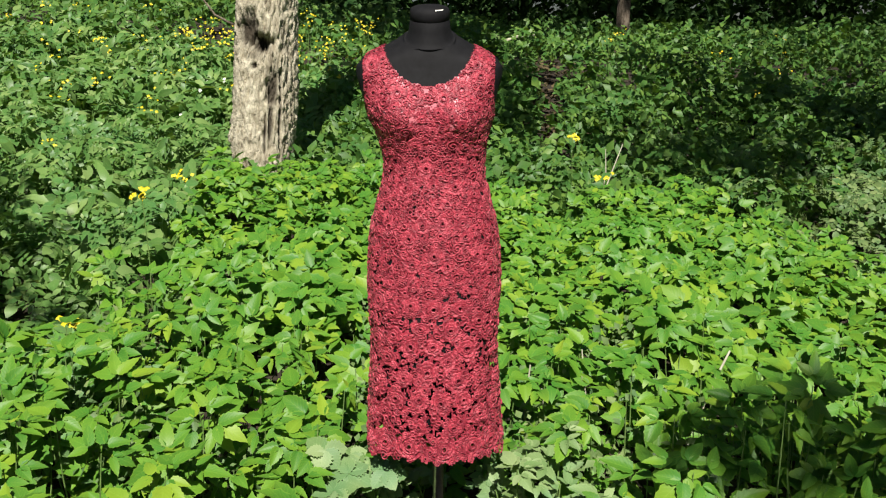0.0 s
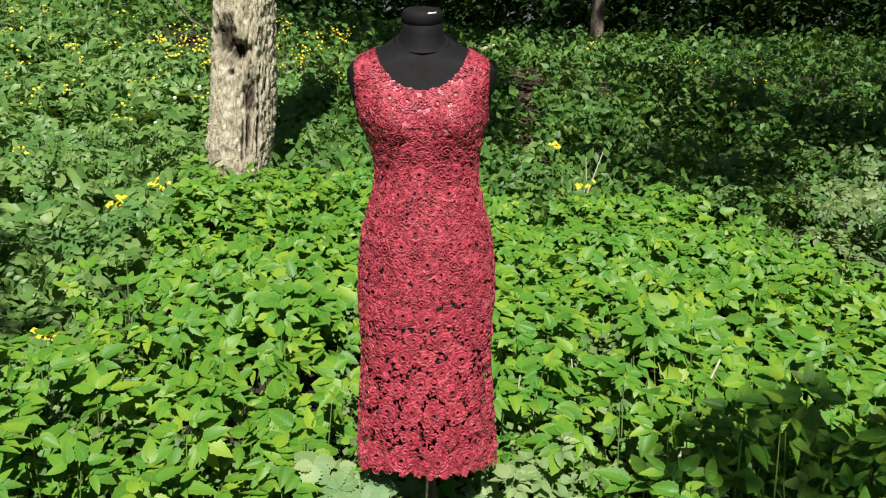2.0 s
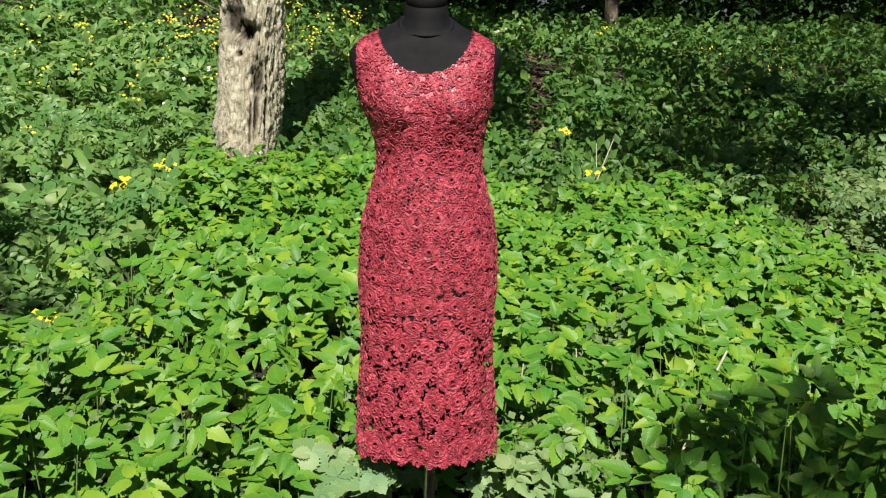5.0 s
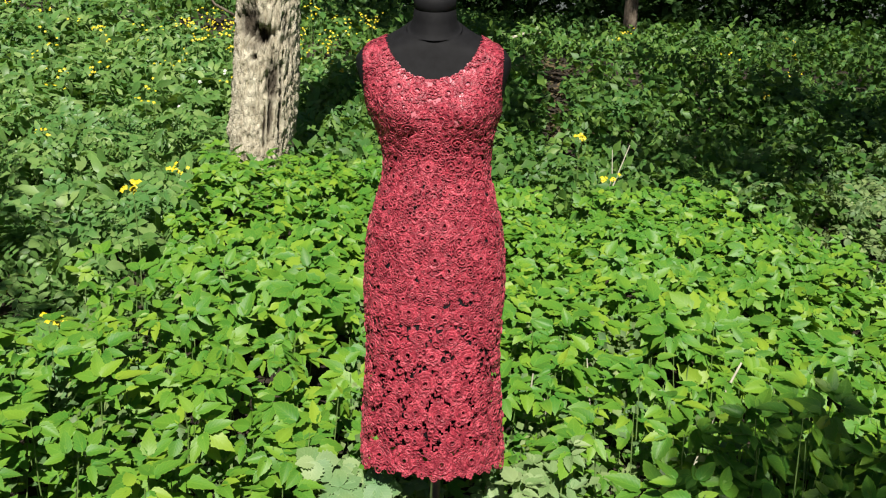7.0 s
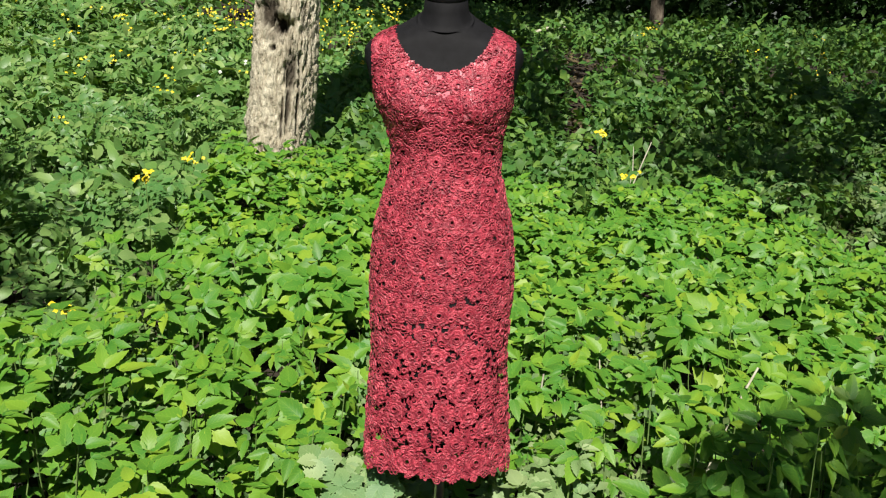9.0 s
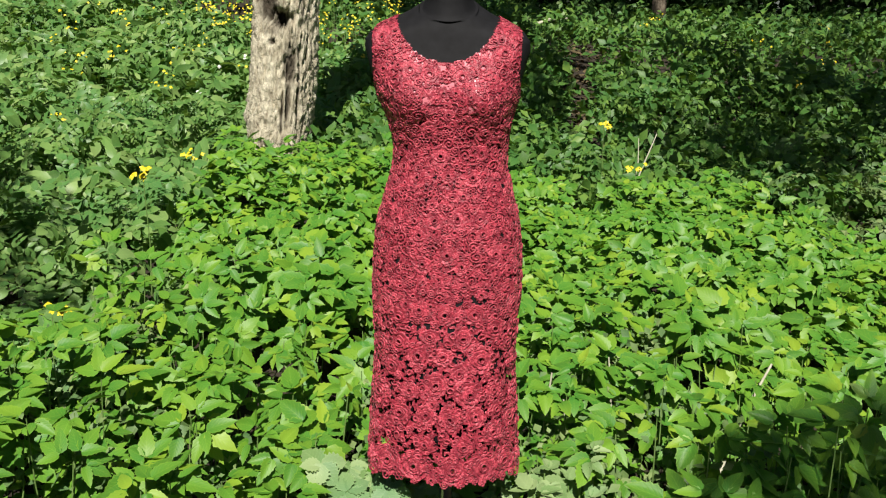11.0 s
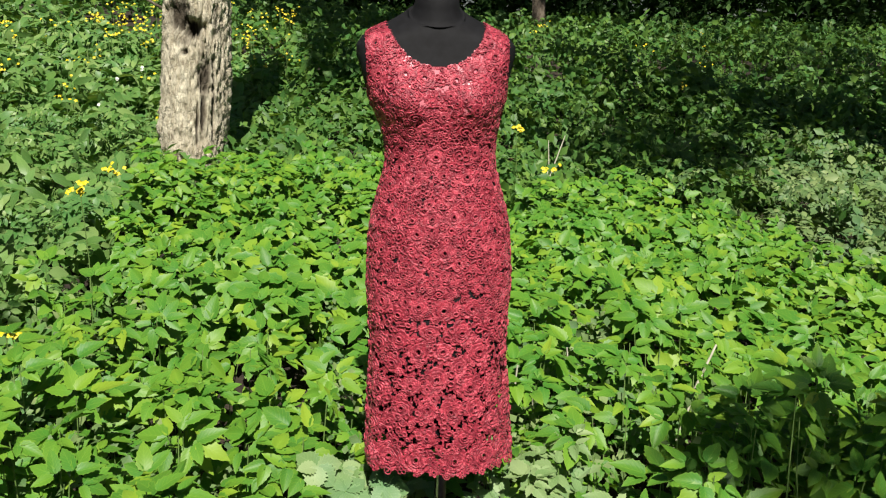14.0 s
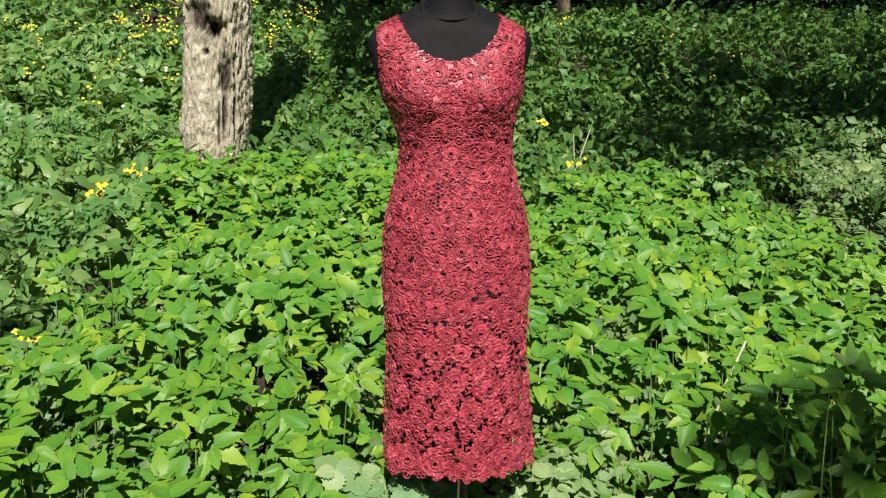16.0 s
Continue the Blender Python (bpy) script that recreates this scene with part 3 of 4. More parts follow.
            strips.append((np.hypot(x, y), np.arctan2(y, x), 0.0014 + 0.0015 * np.sin(c) + 0 * w, False, True))
        else:
            eyelet(0.66 * r, 0.0021 if kind == "ring" else 0.0019, 16 if kind == "ring" else 10, 0.0012 + rng.uniform(-0.0008, 0.0026))
        vs, fs, base = [], [], 0
        for rad, ang, h, ring_a, ring_c in strips:
            x, y = rad * np.cos(ang + turn) * ex, rad * np.sin(ang + turn) / ex
            fx, fy = ((np.clip(w / (1.3 * r), -0.999, 0.999) + 1) / 2 * (k - 1) for w in (x, y))
            ix, iy = fx.astype(int), fy.astype(int)
            fx, fy = fx - ix, fy - iy
            d = (dip[iy, ix] * (1 - fx) + dip[iy, ix + 1] * fx) * (1 - fy) + (dip[iy + 1, ix] * (1 - fx) + dip[iy + 1, ix + 1] * fx) * fy
            v3 = np.array(co) + x[..., None] * np.array(ax) + y[..., None] * np.array(ay) + (d + h * flat + proud)[..., None] * np.array(nor)
            na, nc = rad.shape
            i, j = np.meshgrid(np.arange(na - (not ring_a)), np.arange(nc - (not ring_c)), indexing="ij")
            i2, j2 = (i + 1) % na, (j + 1) % nc
            fs.append(np.stack([i * nc + j, i2 * nc + j, i2 * nc + j2, i * nc + j2], -1).reshape(-1, 4) + base)
            vs.append(v3.reshape(-1, 3))
            base += na * nc
        vs = np.concatenate(vs)
        return vs, np.concatenate(fs), np.zeros((len(vs), 2))

    names = {"rose": "crochet_rose", "flower": "crochet_flower", "ring": "crochet_ring", "bead": "crochet_knot"}
    made = {"rose": 0, "flower": 0, "ring": 0, "bead": 0}
    rest = {"rose": [], "flower": [], "ring": [], "bead": []}
    for p, r, kind in zip(placed, radii, kinds):
        if kind in ("hole", "gap"):
            continue
        piece = motif(p, r, kind)
        front = p[1] < 0.02
        limit = {"rose": 200, "flower": 280, "ring": 280, "bead": 290}[kind]
        if front and made[kind] < limit:
            made[kind] += 1
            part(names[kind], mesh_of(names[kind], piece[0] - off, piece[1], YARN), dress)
        else:
            rest[kind].append(piece)
    for kind, pieces in rest.items():
        if pieces:
            pv, pf, _ = merge(pieces)
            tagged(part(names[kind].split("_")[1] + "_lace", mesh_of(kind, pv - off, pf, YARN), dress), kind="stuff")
    # cords that tie the motifs together
    P, R, cords = np.array(placed), np.array(radii), []
    for i in range(len(P)):
        if R[i] < 0.0115 or kinds[i] in ("hole", "gap"):
            continue
        d = np.linalg.norm(P - P[i], axis=1) - R - R[i]
        for j in np.argsort(d)[1:9]:
            if j > i and d[j] < 0.012 and R[j] > 0.011 and kinds[j] not in ("hole", "gap"):
                w = (P[j] - P[i]) / np.linalg.norm(P[j] - P[i])
                a, b = P[i] + w * R[i] * 0.7, P[j] - w * R[j] * 0.7
                cords.append(tube([a, (a + b) / 2 + np.array((0, 0, -0.001)), b], [0.0016] * 3, 5))
    cv, cf, _ = merge(cords)
    tagged(part("linking_cord", mesh_of("linking_cord", cv - off, cf, YARN), dress), kind="stuff")


build_dress()


# ---- plants ----
def elder_leaf(rng, big=1.0):
    """Leaflets of one ternate leaf, laid out round its top node: a list of matrices with a size."""
    out = []
    for k, yaw in enumerate((0, rng.uniform(75, 105), -rng.uniform(75, 105))):
        reach = rng.uniform(0.022, 0.050) * big
        hinge = rot(rng.uniform(-12, 6), rng.uniform(-6, 6), yaw) @ Matrix.Translation((0, reach, 0))
        for side in ((0, 1, -1) if rng.random() < 0.8 else (0, 1)):
            size = rng.uniform(0.068, 0.110) * big * (1.0 if side == 0 else 0.80)
            m = hinge @ rot(rng.uniform(-16, 8), rng.uniform(-13, 13), side * rng.uniform(40, 62)) @ Matrix.Translation((0, 0.006, 0)) @ Matrix.Diagonal((size, size, size, 1))
            out.append(m)
    return out


LEAFLETS = [blade(1.0, 0.42 + 0.024 * k, 11, 0.24 + 0.10 * (k % 4), 0.04 + 0.06 * (k % 5), 0.085, 0.36 + 0.02 * (k % 3), 2, 0.04 + 0.06 * (k % 3), (-0.25, 0.2, 0.0, 0.35)[k % 4]) for k in range(8)]
LEAFLETS_PLAIN = [blade(1.0, 0.46 + 0.04 * k, 7, 0.24 + 0.13 * (k % 3), 0.03 + 0.06 * (k % 3), 0.13, 0.40, 1, 0.0, (-0.2, 0.2, 0.0, 0.3)[k % 4]) for k in range(5)]


def elder_template(rng, leaflets, big=1.0):
    """A whole leaf on its stalk, node at the origin, stalk running down."""
    blades = merge([moved(rng.choice(leaflets), m) for m in elder_leaf(rng, big=big)])
    return blades


def placements(rng, n, box, inside, high=(0.0, 0.0), tilt=14, size=(0.8, 1.2), lower=0.0, lean=18, lump=0.0):
    """Matrices for n plants over the plan: node heights near the leaf tops."""
    gen = np.random.default_rng(rng.randrange(10**6))
    x = gen.uniform(box[0], box[1], n)
    y = gen.uniform(box[2], box[3], n)
    keep = inside(x, y)
    x, y = x[keep], y[keep]
    z = canopy(x, y) + gen.uniform(high[0], high[1], len(x)) - lower * gen.random(len(x)) ** 2
    z = z + lump * np.sin(2.1 * x + 1.3 * np.sin(1.7 * y)) * np.sin(1.6 * y + 1.1 * np.sin(2.3 * x))
    out = []
    for a, b, c in zip(x, y, z):
        s = gen.uniform(*size)
        out.append(np.array(rot(lean + gen.normal(0, tilt), gen.normal(0, tilt), 0, (a, b, c), s) @ rot(0, 0, gen.uniform(0, 360))))
    return out


def stuff(name, pieces, material, label, category):
    v, f, u = merge(pieces)
    return tagged(new(name, mesh_of(name, v, f, material, u)), label, category, kind="stuff")


def spread(templates, mats):
    """Deals the matrices out among the templates."""
    return [scattered(t, mats[i::len(templates)]) for i, t in enumerate(templates) if len(mats[i::len(templates)])]


rng = random.Random(3)
STAND = lambda x, y: (x - CX) ** 2 + y**2 > 0.14**2
NEAR_Y = 1.15

# ground elder beyond the nearest plants
temps = [elder_template(rng, LEAFLETS_PLAIN) for _ in range(12)]
elder_in = lambda x, y: in_elder(x, y) & STAND(x, y) & ~((x > -1.6) & (x < 1.6) & (y < NEAR_Y) & (y > -0.35))
mats = placements(rng, 3350, (-2.2, 3.2, -0.9, 4.2), elder_in, (-0.08, 0.08), 17, (0.75, 1.3), 0.24, 27, 0.06)
mats += placements(rng, 1500, (-2.2, 3.2, 1.5, 4.2), elder_in, (-0.08, 0.08), 17, (0.75, 1.3), 0.2, 27, 0.06)
for m in mats:
    if m[1, 3] > 1.5:
        m[:3, :3] *= 0.78
under_in = lambda x, y: in_elder(x, y) & STAND(x, y) & ~((np.abs(x - CX) < 0.35) & (y < 0.05))
mats += placements(rng, 150, (-1.7, 1.7, -0.3, 1.2), under_in, (-0.24, -0.10), 24, (0.75, 1.15), 0.05, 15)
stuff("ground_elder_carpet", spread(temps, mats), ELDER, "bright green carpet of ground elder leaves", "ground elder")


def stalk_for(m, lean):
    top = Vector(m.translation)
    foot = Vector((top.x + lean[0], top.y + lean[1], float(ground_z(top.x, top.y)) - 0.01))
    return tube([foot, foot.lerp(top, 0.55) + Vector((lean[0] * -0.2, lean[1] * -0.2, 0)), top], [0.0028, 0.0022, 0.0016], 5)


def build_elder_plant(x, y, rng, meshes):
    """A ground elder plant: two or three stalked leaves, each leaflet a part."""
    z = float(ground_z(x, y))
    plant = new("ground_elder")
    plant.location = (x, y, z)
    tagged(plant, "bright green ground elder with toothed ternate leaves", "ground elder", "ground elder round the stand")
    inv = Matrix.Translation((-x, -y, -z))
    for k in range(rng.choice((1, 2, 2, 3))):
        a, d = rng.uniform(0, 6.28), rng.uniform(0.02, 0.12)
        px, py = x + d * math.cos(a), y + d * math.sin(a)
        top = rot(27 + rng.gauss(0, 16), rng.gauss(0, 16), 0, (px, py, float(canopy(px, py)) + rng.uniform(-0.24, 0.09)), rng.uniform(0.70, 1.08)) @ rot(0, 0, rng.uniform(0, 360))
        v, f, _ = stalk_for(top, ((x - px) * 0.8, (y - py) * 0.8))
        stalk = part("stalk", mesh_of("stalk", v - (x, y, z), f, STALK), plant)
        for m in elder_leaf(rng):
            leaf = part("leaflet", rng.choice(meshes), stalk)
            leaf.matrix_local = inv @ top @ m


def build_near_elder():
    rng = random.Random(11)
    meshes = [mesh_of("leaflet", *p[:2], ELDER, p[2]) for p in LEAFLETS]
    spots = []
    while len(spots) < 255:
        x, y = rng.uniform(-1.6, 1.6), rng.uniform(-0.30, NEAR_Y)
        r = math.hypot(x - CX, y)
        if r < 0.2 or not in_elder(np.array(x), np.array(y)) or (abs(x - CX) < 0.42 and y < 0.12) or math.hypot(x - 0.98, y - 0.50) < 0.13:
            continue
        if all(math.hypot(x - a, y - b) > 0.086 for a, b in spots):
            spots.append((x, y))
    for x, y in spots:
        build_elder_plant(x, y, rng, meshes)


# lobed greyer leaves of the left bank and the back, taller stems with yellow flowers
def lobed_template(rng):
    out = []
    n = rng.choice((2, 3))
    for k in range(n):
        for s in (-1, 1):
            size = rng.uniform(0.024, 0.036)
            out.append(moved(blade(size * 1.15, size * 0.66, 3, 0.2, 0.25, 0, 0.50), rot(rng.uniform(-10, 10), 0, s * rng.uniform(50, 75), (0, 0.012 + 0.026 * k, 0))))
    size = rng.uniform(0.036, 0.05)
    out.append(moved(blade(size * 1.1, size * 0.74, 4, 0.2, 0.3, 0, 0.55), rot(0, 0, 0, (0, 0.026 * n, 0))))
    leaf = merge(out)
    whole = []
    for k in range(rng.choice((3, 4))):
        whole.append(moved(leaf, rot(rng.uniform(-35, 12), rng.uniform(-20, 20), 72 * k + rng.uniform(-25, 25), (0, 0, -0.05 * rng.random()))))
    return merge(whole)


def herb_template(rng, leaves=13, size=(0.030, 0.057), high=0.22, slim=(0.5, 0.75), droop=0.25):
    out = []
    for k in range(leaves):
        h = -high * rng.random() ** 1.4
        s = rng.uniform(*size)
        out.append(moved(blade(s, s * rng.uniform(*slim), 2 if droop < 0.3 else 3, 0.22, droop, 0, 0.42), rot(rng.uniform(-45, 25), rng.uniform(-25, 25), rng.uniform(0, 360), (rng.gauss(0, 0.035), rng.gauss(0, 0.035), h))))
    return merge(out)


lobed = [lobed_template(rng) for _ in range(10)]
beside = lambda x, y: (x > -1.0) & (y > 3.0)
left_in = lambda x, y: ~in_elder(x, y) & ~beside(x, y) & (x < -0.3 + 0.2 * y) & (x > -1.4 - 0.62 * (y + 2.3) * 0.9)
mats = placements(rng, 8800, (-5.5, 1.2, -0.6, 6.5), left_in, (-0.12, 0.13), 26, (0.75, 1.35), 0.26, 22, 0.12)
mats += placements(rng, 3000, (-5.0, 1.4, 4.4, 7.2), left_in, (-0.16, 0.06), 26, (0.9, 1.6), 0.1, 20, 0.10)
small = [herb_template(rng, 8, (0.070, 0.125), 0.22, (0.32, 0.5), 0.42) for _ in range(8)]
stuff("celandine_bank_upper", spread(small, [m for m in mats if m[1, 3] > 3.9]), DULL, "grey-green celandine leaves higher on the bank", "celandine")
mats = [m for m in mats if m[1, 3] <= 3.9]
longer = [herb_template(rng, 6, (0.070, 0.120), 0.2, (0.34, 0.5), 0.45) for _ in range(7)]
broad = [moved(t, Matrix.Diagonal((1.35, 1.35, 1.35, 1))) for t in lobed]
edge = random.Random(17)
low_bank = lambda m: m[1, 3] < 2.7 + edge.gauss(0, 0.4)
near_bank, high_bank = [], []
for m in mats:
    (near_bank if low_bank(m) else high_bank).append(m)
stuff("celandine_bank", spread(broad + longer[:2], [m for i, m in enumerate(near_bank) if i % 6]) + spread(lobed[:5] + longer, high_bank), DULL, "grey-green lobed celandine leaves on the bank", "celandine")

herbs = [herb_template(rng, 11, (0.042, 0.080), 0.22) for _ in range(10)]
right_in = lambda x, y: ~in_elder(x, y) & ((x >= -0.3 + 0.2 * y) | beside(x, y)) & (x < 1.0 + 0.60 * (y + 2.3)) & ~((np.abs(x - 0.55 - 0.12 * (y - 3)) < 0.05 + 0.03 * (y - 4)) & (y > 4.3) & (y < 9))
mats = placements(rng, 6200, (-1.1, 6.5, 1.2, 7.5), right_in, (-0.10, 0.12), 26, (0.8, 1.6), 0.2, 20, 0.12)
edge = random.Random(31)
pale_side = lambda m: m[0, 3] > 2.0 + 0.25 * (m[1, 3] - 2) + edge.gauss(0, 0.3) and m[1, 3] < 4.3 + edge.gauss(0, 0.5)
stuff("pale_woodland_herbs", spread(lobed + herbs[:2], [m for m in mats if pale_side(m)]), GREY, "pale grey-green lobed herbs at the edge of the shade", "herbs")
mats = [m for m in mats if not pale_side(m)]
stuff("woodland_herbs", spread(herbs, mats), HERB, "low green woodland herbs beyond the elder", "herbs")

far = [herb_template(rng, 9, (0.055, 0.105), 0.35) for _ in range(8)]
far_in = lambda x, y: (np.abs(x) < 1.5 + 0.62 * (y + 2.3)) & ~((np.abs(x - 0.85 - 0.12 * (y - 6)) < 0.22) & (y < 8.6) & (x > 0))
mats = placements(rng, 8000, (-13, 13, 6.3, 17), far_in, (-0.1, 0.16), 26, (0.7, 1.5), 0.2, 20, 0.18)
stuff("far_undergrowth", spread(far, mats), HERB, "dense shaded undergrowth further into the wood", "undergrowth")

build_near_elder()

around = [herb_template(rng, 9, (0.09, 0.15), 0.25) for _ in range(6)]
seen = lambda x, y: (np.abs(x) < 1.5 + 0.60 * (y + 2.3)) & (y > -0.85)
around_in = lambda x, y: ~seen(x, y) & ~((np.abs(x) < 0.7) & (y < -0.9) & (y > -3.2)) & (np.hypot(x - 6.4, y - 0.6) > 0.4)
mats = placements(rng, 4600, (-9, 9, -7, 9), around_in, (-0.12, 0.06), 20, (0.8, 1.4), 0.1, 10, 0.08)
stuff("surrounding_undergrowth", spread(around, mats), HERB, "low undergrowth all round the clearing", "undergrowth")

# small-leaved creeping herb in the gaps of the elder
ivy = [herb_template(rng, 9, (0.018, 0.034), 0.10, (0.7, 0.95), 0.2) for _ in range(8)]
ivy_in = lambda x, y: in_elder(x, y) & STAND(x, y) & (np.sin(3.3 * x + 0.8) * np.sin(2.7 * y - 0.4) > -0.25)
mats = placements(rng, 620, (-1.5, 1.0, -0.05, 1.5), ivy_in, (-0.16, 0.0), 22, (0.8, 1.4), 0.05, 20)
stuff("ground_ivy", spread(ivy, mats), GREY, "small grey-green creeping leaves between the elder", "ground ivy")

# dead leaves and twigs on the bare strip
dead = [merge([moved(blade(0.05, 0.035, 3, 0.3, 0.1, 0, 0.45), rot(rng.uniform(-30, 30), rng.uniform(-30, 30), 120 * k, (rng.gauss(0, 0.04), rng.gauss(0, 0.04), rng.random() * 0.02))) for k in range(3)]) for _ in range(6)]
litter_in = lambda x, y: np.abs(x - 0.7 - 0.12 * (y - 4.5)) < 0.45
mats = placements(rng, 1300, (-0.2, 2.2, 4.0, 9.2), litter_in, (-HIGH + 0.01, -HIGH + 0.04), 20, (0.7, 1.5), 0, 0)
stuff("leaf_litter", spread(dead, mats), LITTER, "brown dead leaves on the bare strip", "leaf litter")


# ---- trees ----
def tree_trunk(name, x, y, r, high, lean, material, rings=90, sides=72, rough=0.05, holes=(), taper=0.35, lumps=(), flare=0.55):
    """A barked trunk: plated and fissured, flared at the foot, with rotten hollows and lumps (height, angle, half width, half height, depth)."""
    z0 = float(ground_z(x, y)) - 0.06
    v, hollow_dark = [], []
    fine_bark = bool(holes)
    for i in range(rings + 1):
        t = i / rings
        z = high * t**1.25
        rr = r * (1 - taper * t) * (0.02 if i == rings else 1) * (1 + flare * math.exp(-z / (1.1 * r)))
        for k in range(sides):
            a = 2 * math.pi * k / sides
            c, s = math.cos(a), math.sin(a)
            butt = 1 + 0.10 * math.exp(-z / 0.4) * math.cos(3 * a + 0.6)
            n1 = noise.noise(Vector((c * 2.0, s * 2.0, z * 0.8)) * 1.0)
            fis = noise.noise(Vector((c * r * 48, s * r * 48, z * 9.0)))
            fine = noise.noise(Vector((c * r * 95, s * r * 95, z * 22.0)))
            grit = noise.noise(Vector((c * r * 160, s * r * 160, z * 75.0)))
            q = rr * butt * (1 + 0.10 * n1) + rough * r * (-abs(fis) * 1.1 + 0.8 * fine + 0.55 * grit)
            if fine_bark:
                # plates of bark parted by cracks
                n2 = noise.noise(Vector((c * 3.1, s * 3.1, z * 3.0 + 7)))
                d = noise.voronoi(Vector((c * r * 44 + 1.2 * fine, s * r * 44, z * 24 + 1.5 * fis)))[0]
                gap = min(1.0, (d[1] - d[0]) / 0.16)
                q -= 0.009 * (1 - gap) * max(0.0, min(1.0, 0.5 + 2.2 * n2))
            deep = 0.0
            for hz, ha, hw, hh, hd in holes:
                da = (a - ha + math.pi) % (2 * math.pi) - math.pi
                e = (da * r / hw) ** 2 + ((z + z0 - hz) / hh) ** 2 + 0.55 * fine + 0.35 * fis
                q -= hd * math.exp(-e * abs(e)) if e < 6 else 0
                # dark colour for hollows and fissures, stronger where they are cut deeper
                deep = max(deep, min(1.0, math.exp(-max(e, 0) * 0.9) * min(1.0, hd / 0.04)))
            for hz, ha, hw, hh, hd in lumps:
                da = (a - ha + math.pi) % (2 * math.pi) - math.pi
                q += hd * math.exp(-(da * r / hw) ** 2 - ((z + z0 - hz) / hh) ** 2)
            hollow_dark.append(deep)
            v.append((c * q + lean[0] * z, s * q + lean[1] * z, z - 0.0))
    v = np.array(v)
    f = np.array([(i * sides + k, i * sides + (k + 1) % sides, (i + 1) * sides + (k + 1) % sides, (i + 1) * sides + k) for i in range(rings) for k in range(sides)])
    me = mesh_of(name, v, f, material)
    me.attributes.new("hollow_dark", "FLOAT", "POINT").data.foreach_set("value", np.array(hollow_dark, np.float32))
    ob = new(name, me)
    ob.location = (x, y, z0)
    return ob


def stand_at(thing, foot):
    """Moves a thing's own origin to its foot; its parts stay where they are."""
    thing.location = foot
    for child in thing.children:
        child.matrix_parent_inverse = Matrix.Translation(-Vector(foot))


def build_old_trunk():
    tree = new("old_tree")
    tree.location = (0, 0, 0)
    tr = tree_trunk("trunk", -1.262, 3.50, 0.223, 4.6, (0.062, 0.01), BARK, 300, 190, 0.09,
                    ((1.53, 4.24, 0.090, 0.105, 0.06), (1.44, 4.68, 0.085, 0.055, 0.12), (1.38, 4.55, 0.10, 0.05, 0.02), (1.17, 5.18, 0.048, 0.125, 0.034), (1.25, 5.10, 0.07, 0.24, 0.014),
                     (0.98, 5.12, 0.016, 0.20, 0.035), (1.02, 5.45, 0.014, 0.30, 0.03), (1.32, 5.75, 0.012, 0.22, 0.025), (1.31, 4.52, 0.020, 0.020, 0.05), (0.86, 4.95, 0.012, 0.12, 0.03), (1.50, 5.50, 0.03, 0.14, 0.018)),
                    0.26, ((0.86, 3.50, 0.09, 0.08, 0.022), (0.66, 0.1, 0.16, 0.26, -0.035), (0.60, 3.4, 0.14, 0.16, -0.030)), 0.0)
    tr.parent = tree
    tagged(tree, "old pale weathered tree trunk with rotten hollows", "tree")
    for k, (z, a, l) in enumerate(((2.9, 0.6, 1.4), (3.5, 3.6, 1.1), (4.2, 5.5, 0.9))):
        b = Vector((-1.27 + 0.062 * (z - 0.3), 3.5 + 0.01 * z, z))
        d = Vector((math.cos(a), math.sin(a), 0.5))
        v, f, _ = tube([b, b + d * l * 0.4, b + d * l + Vector((0, 0, 0.25))], [0.07, 0.05, 0.015], 10)
        part("limb", mesh_of("limb", v, f, BARK), tree, "broken bare limb")
    v, f, _ = tube([(-1.36, 3.36, 1.56), (-1.47, 3.34, 1.62), (-1.60, 3.33, 1.80), (-1.66, 3.32, 2.0)], [0.009, 0.008, 0.006, 0.003], 6)
    part("twig", mesh_of("twig", v, f, BARK_DARK), tree, "thin bare twig")
    stand_at(tree, (-1.270, 3.50, float(ground_z(-1.270, 3.5))))


build_old_trunk()


def leaf_cloud(rng, n, at, size=(0.10, 0.2)):
    temps = [merge([moved(blade(1, 0.6, 2, 0.15, 0.2), rot(rng.uniform(-40, 20), rng.uniform(-30, 30), 60 * k, (rng.uniform(-0.5, 0.5), rng.uniform(-0.5, 0.5), rng.uniform(-0.4, 0.4)))) for k in range(6)]) for _ in range(5)]
    mats = [np.array(rot(rng.gauss(0, 30), rng.gauss(0, 30), rng.uniform(0, 360), at(rng), rng.uniform(*size))) for _ in range(n)]
    return merge(spread(temps, mats))


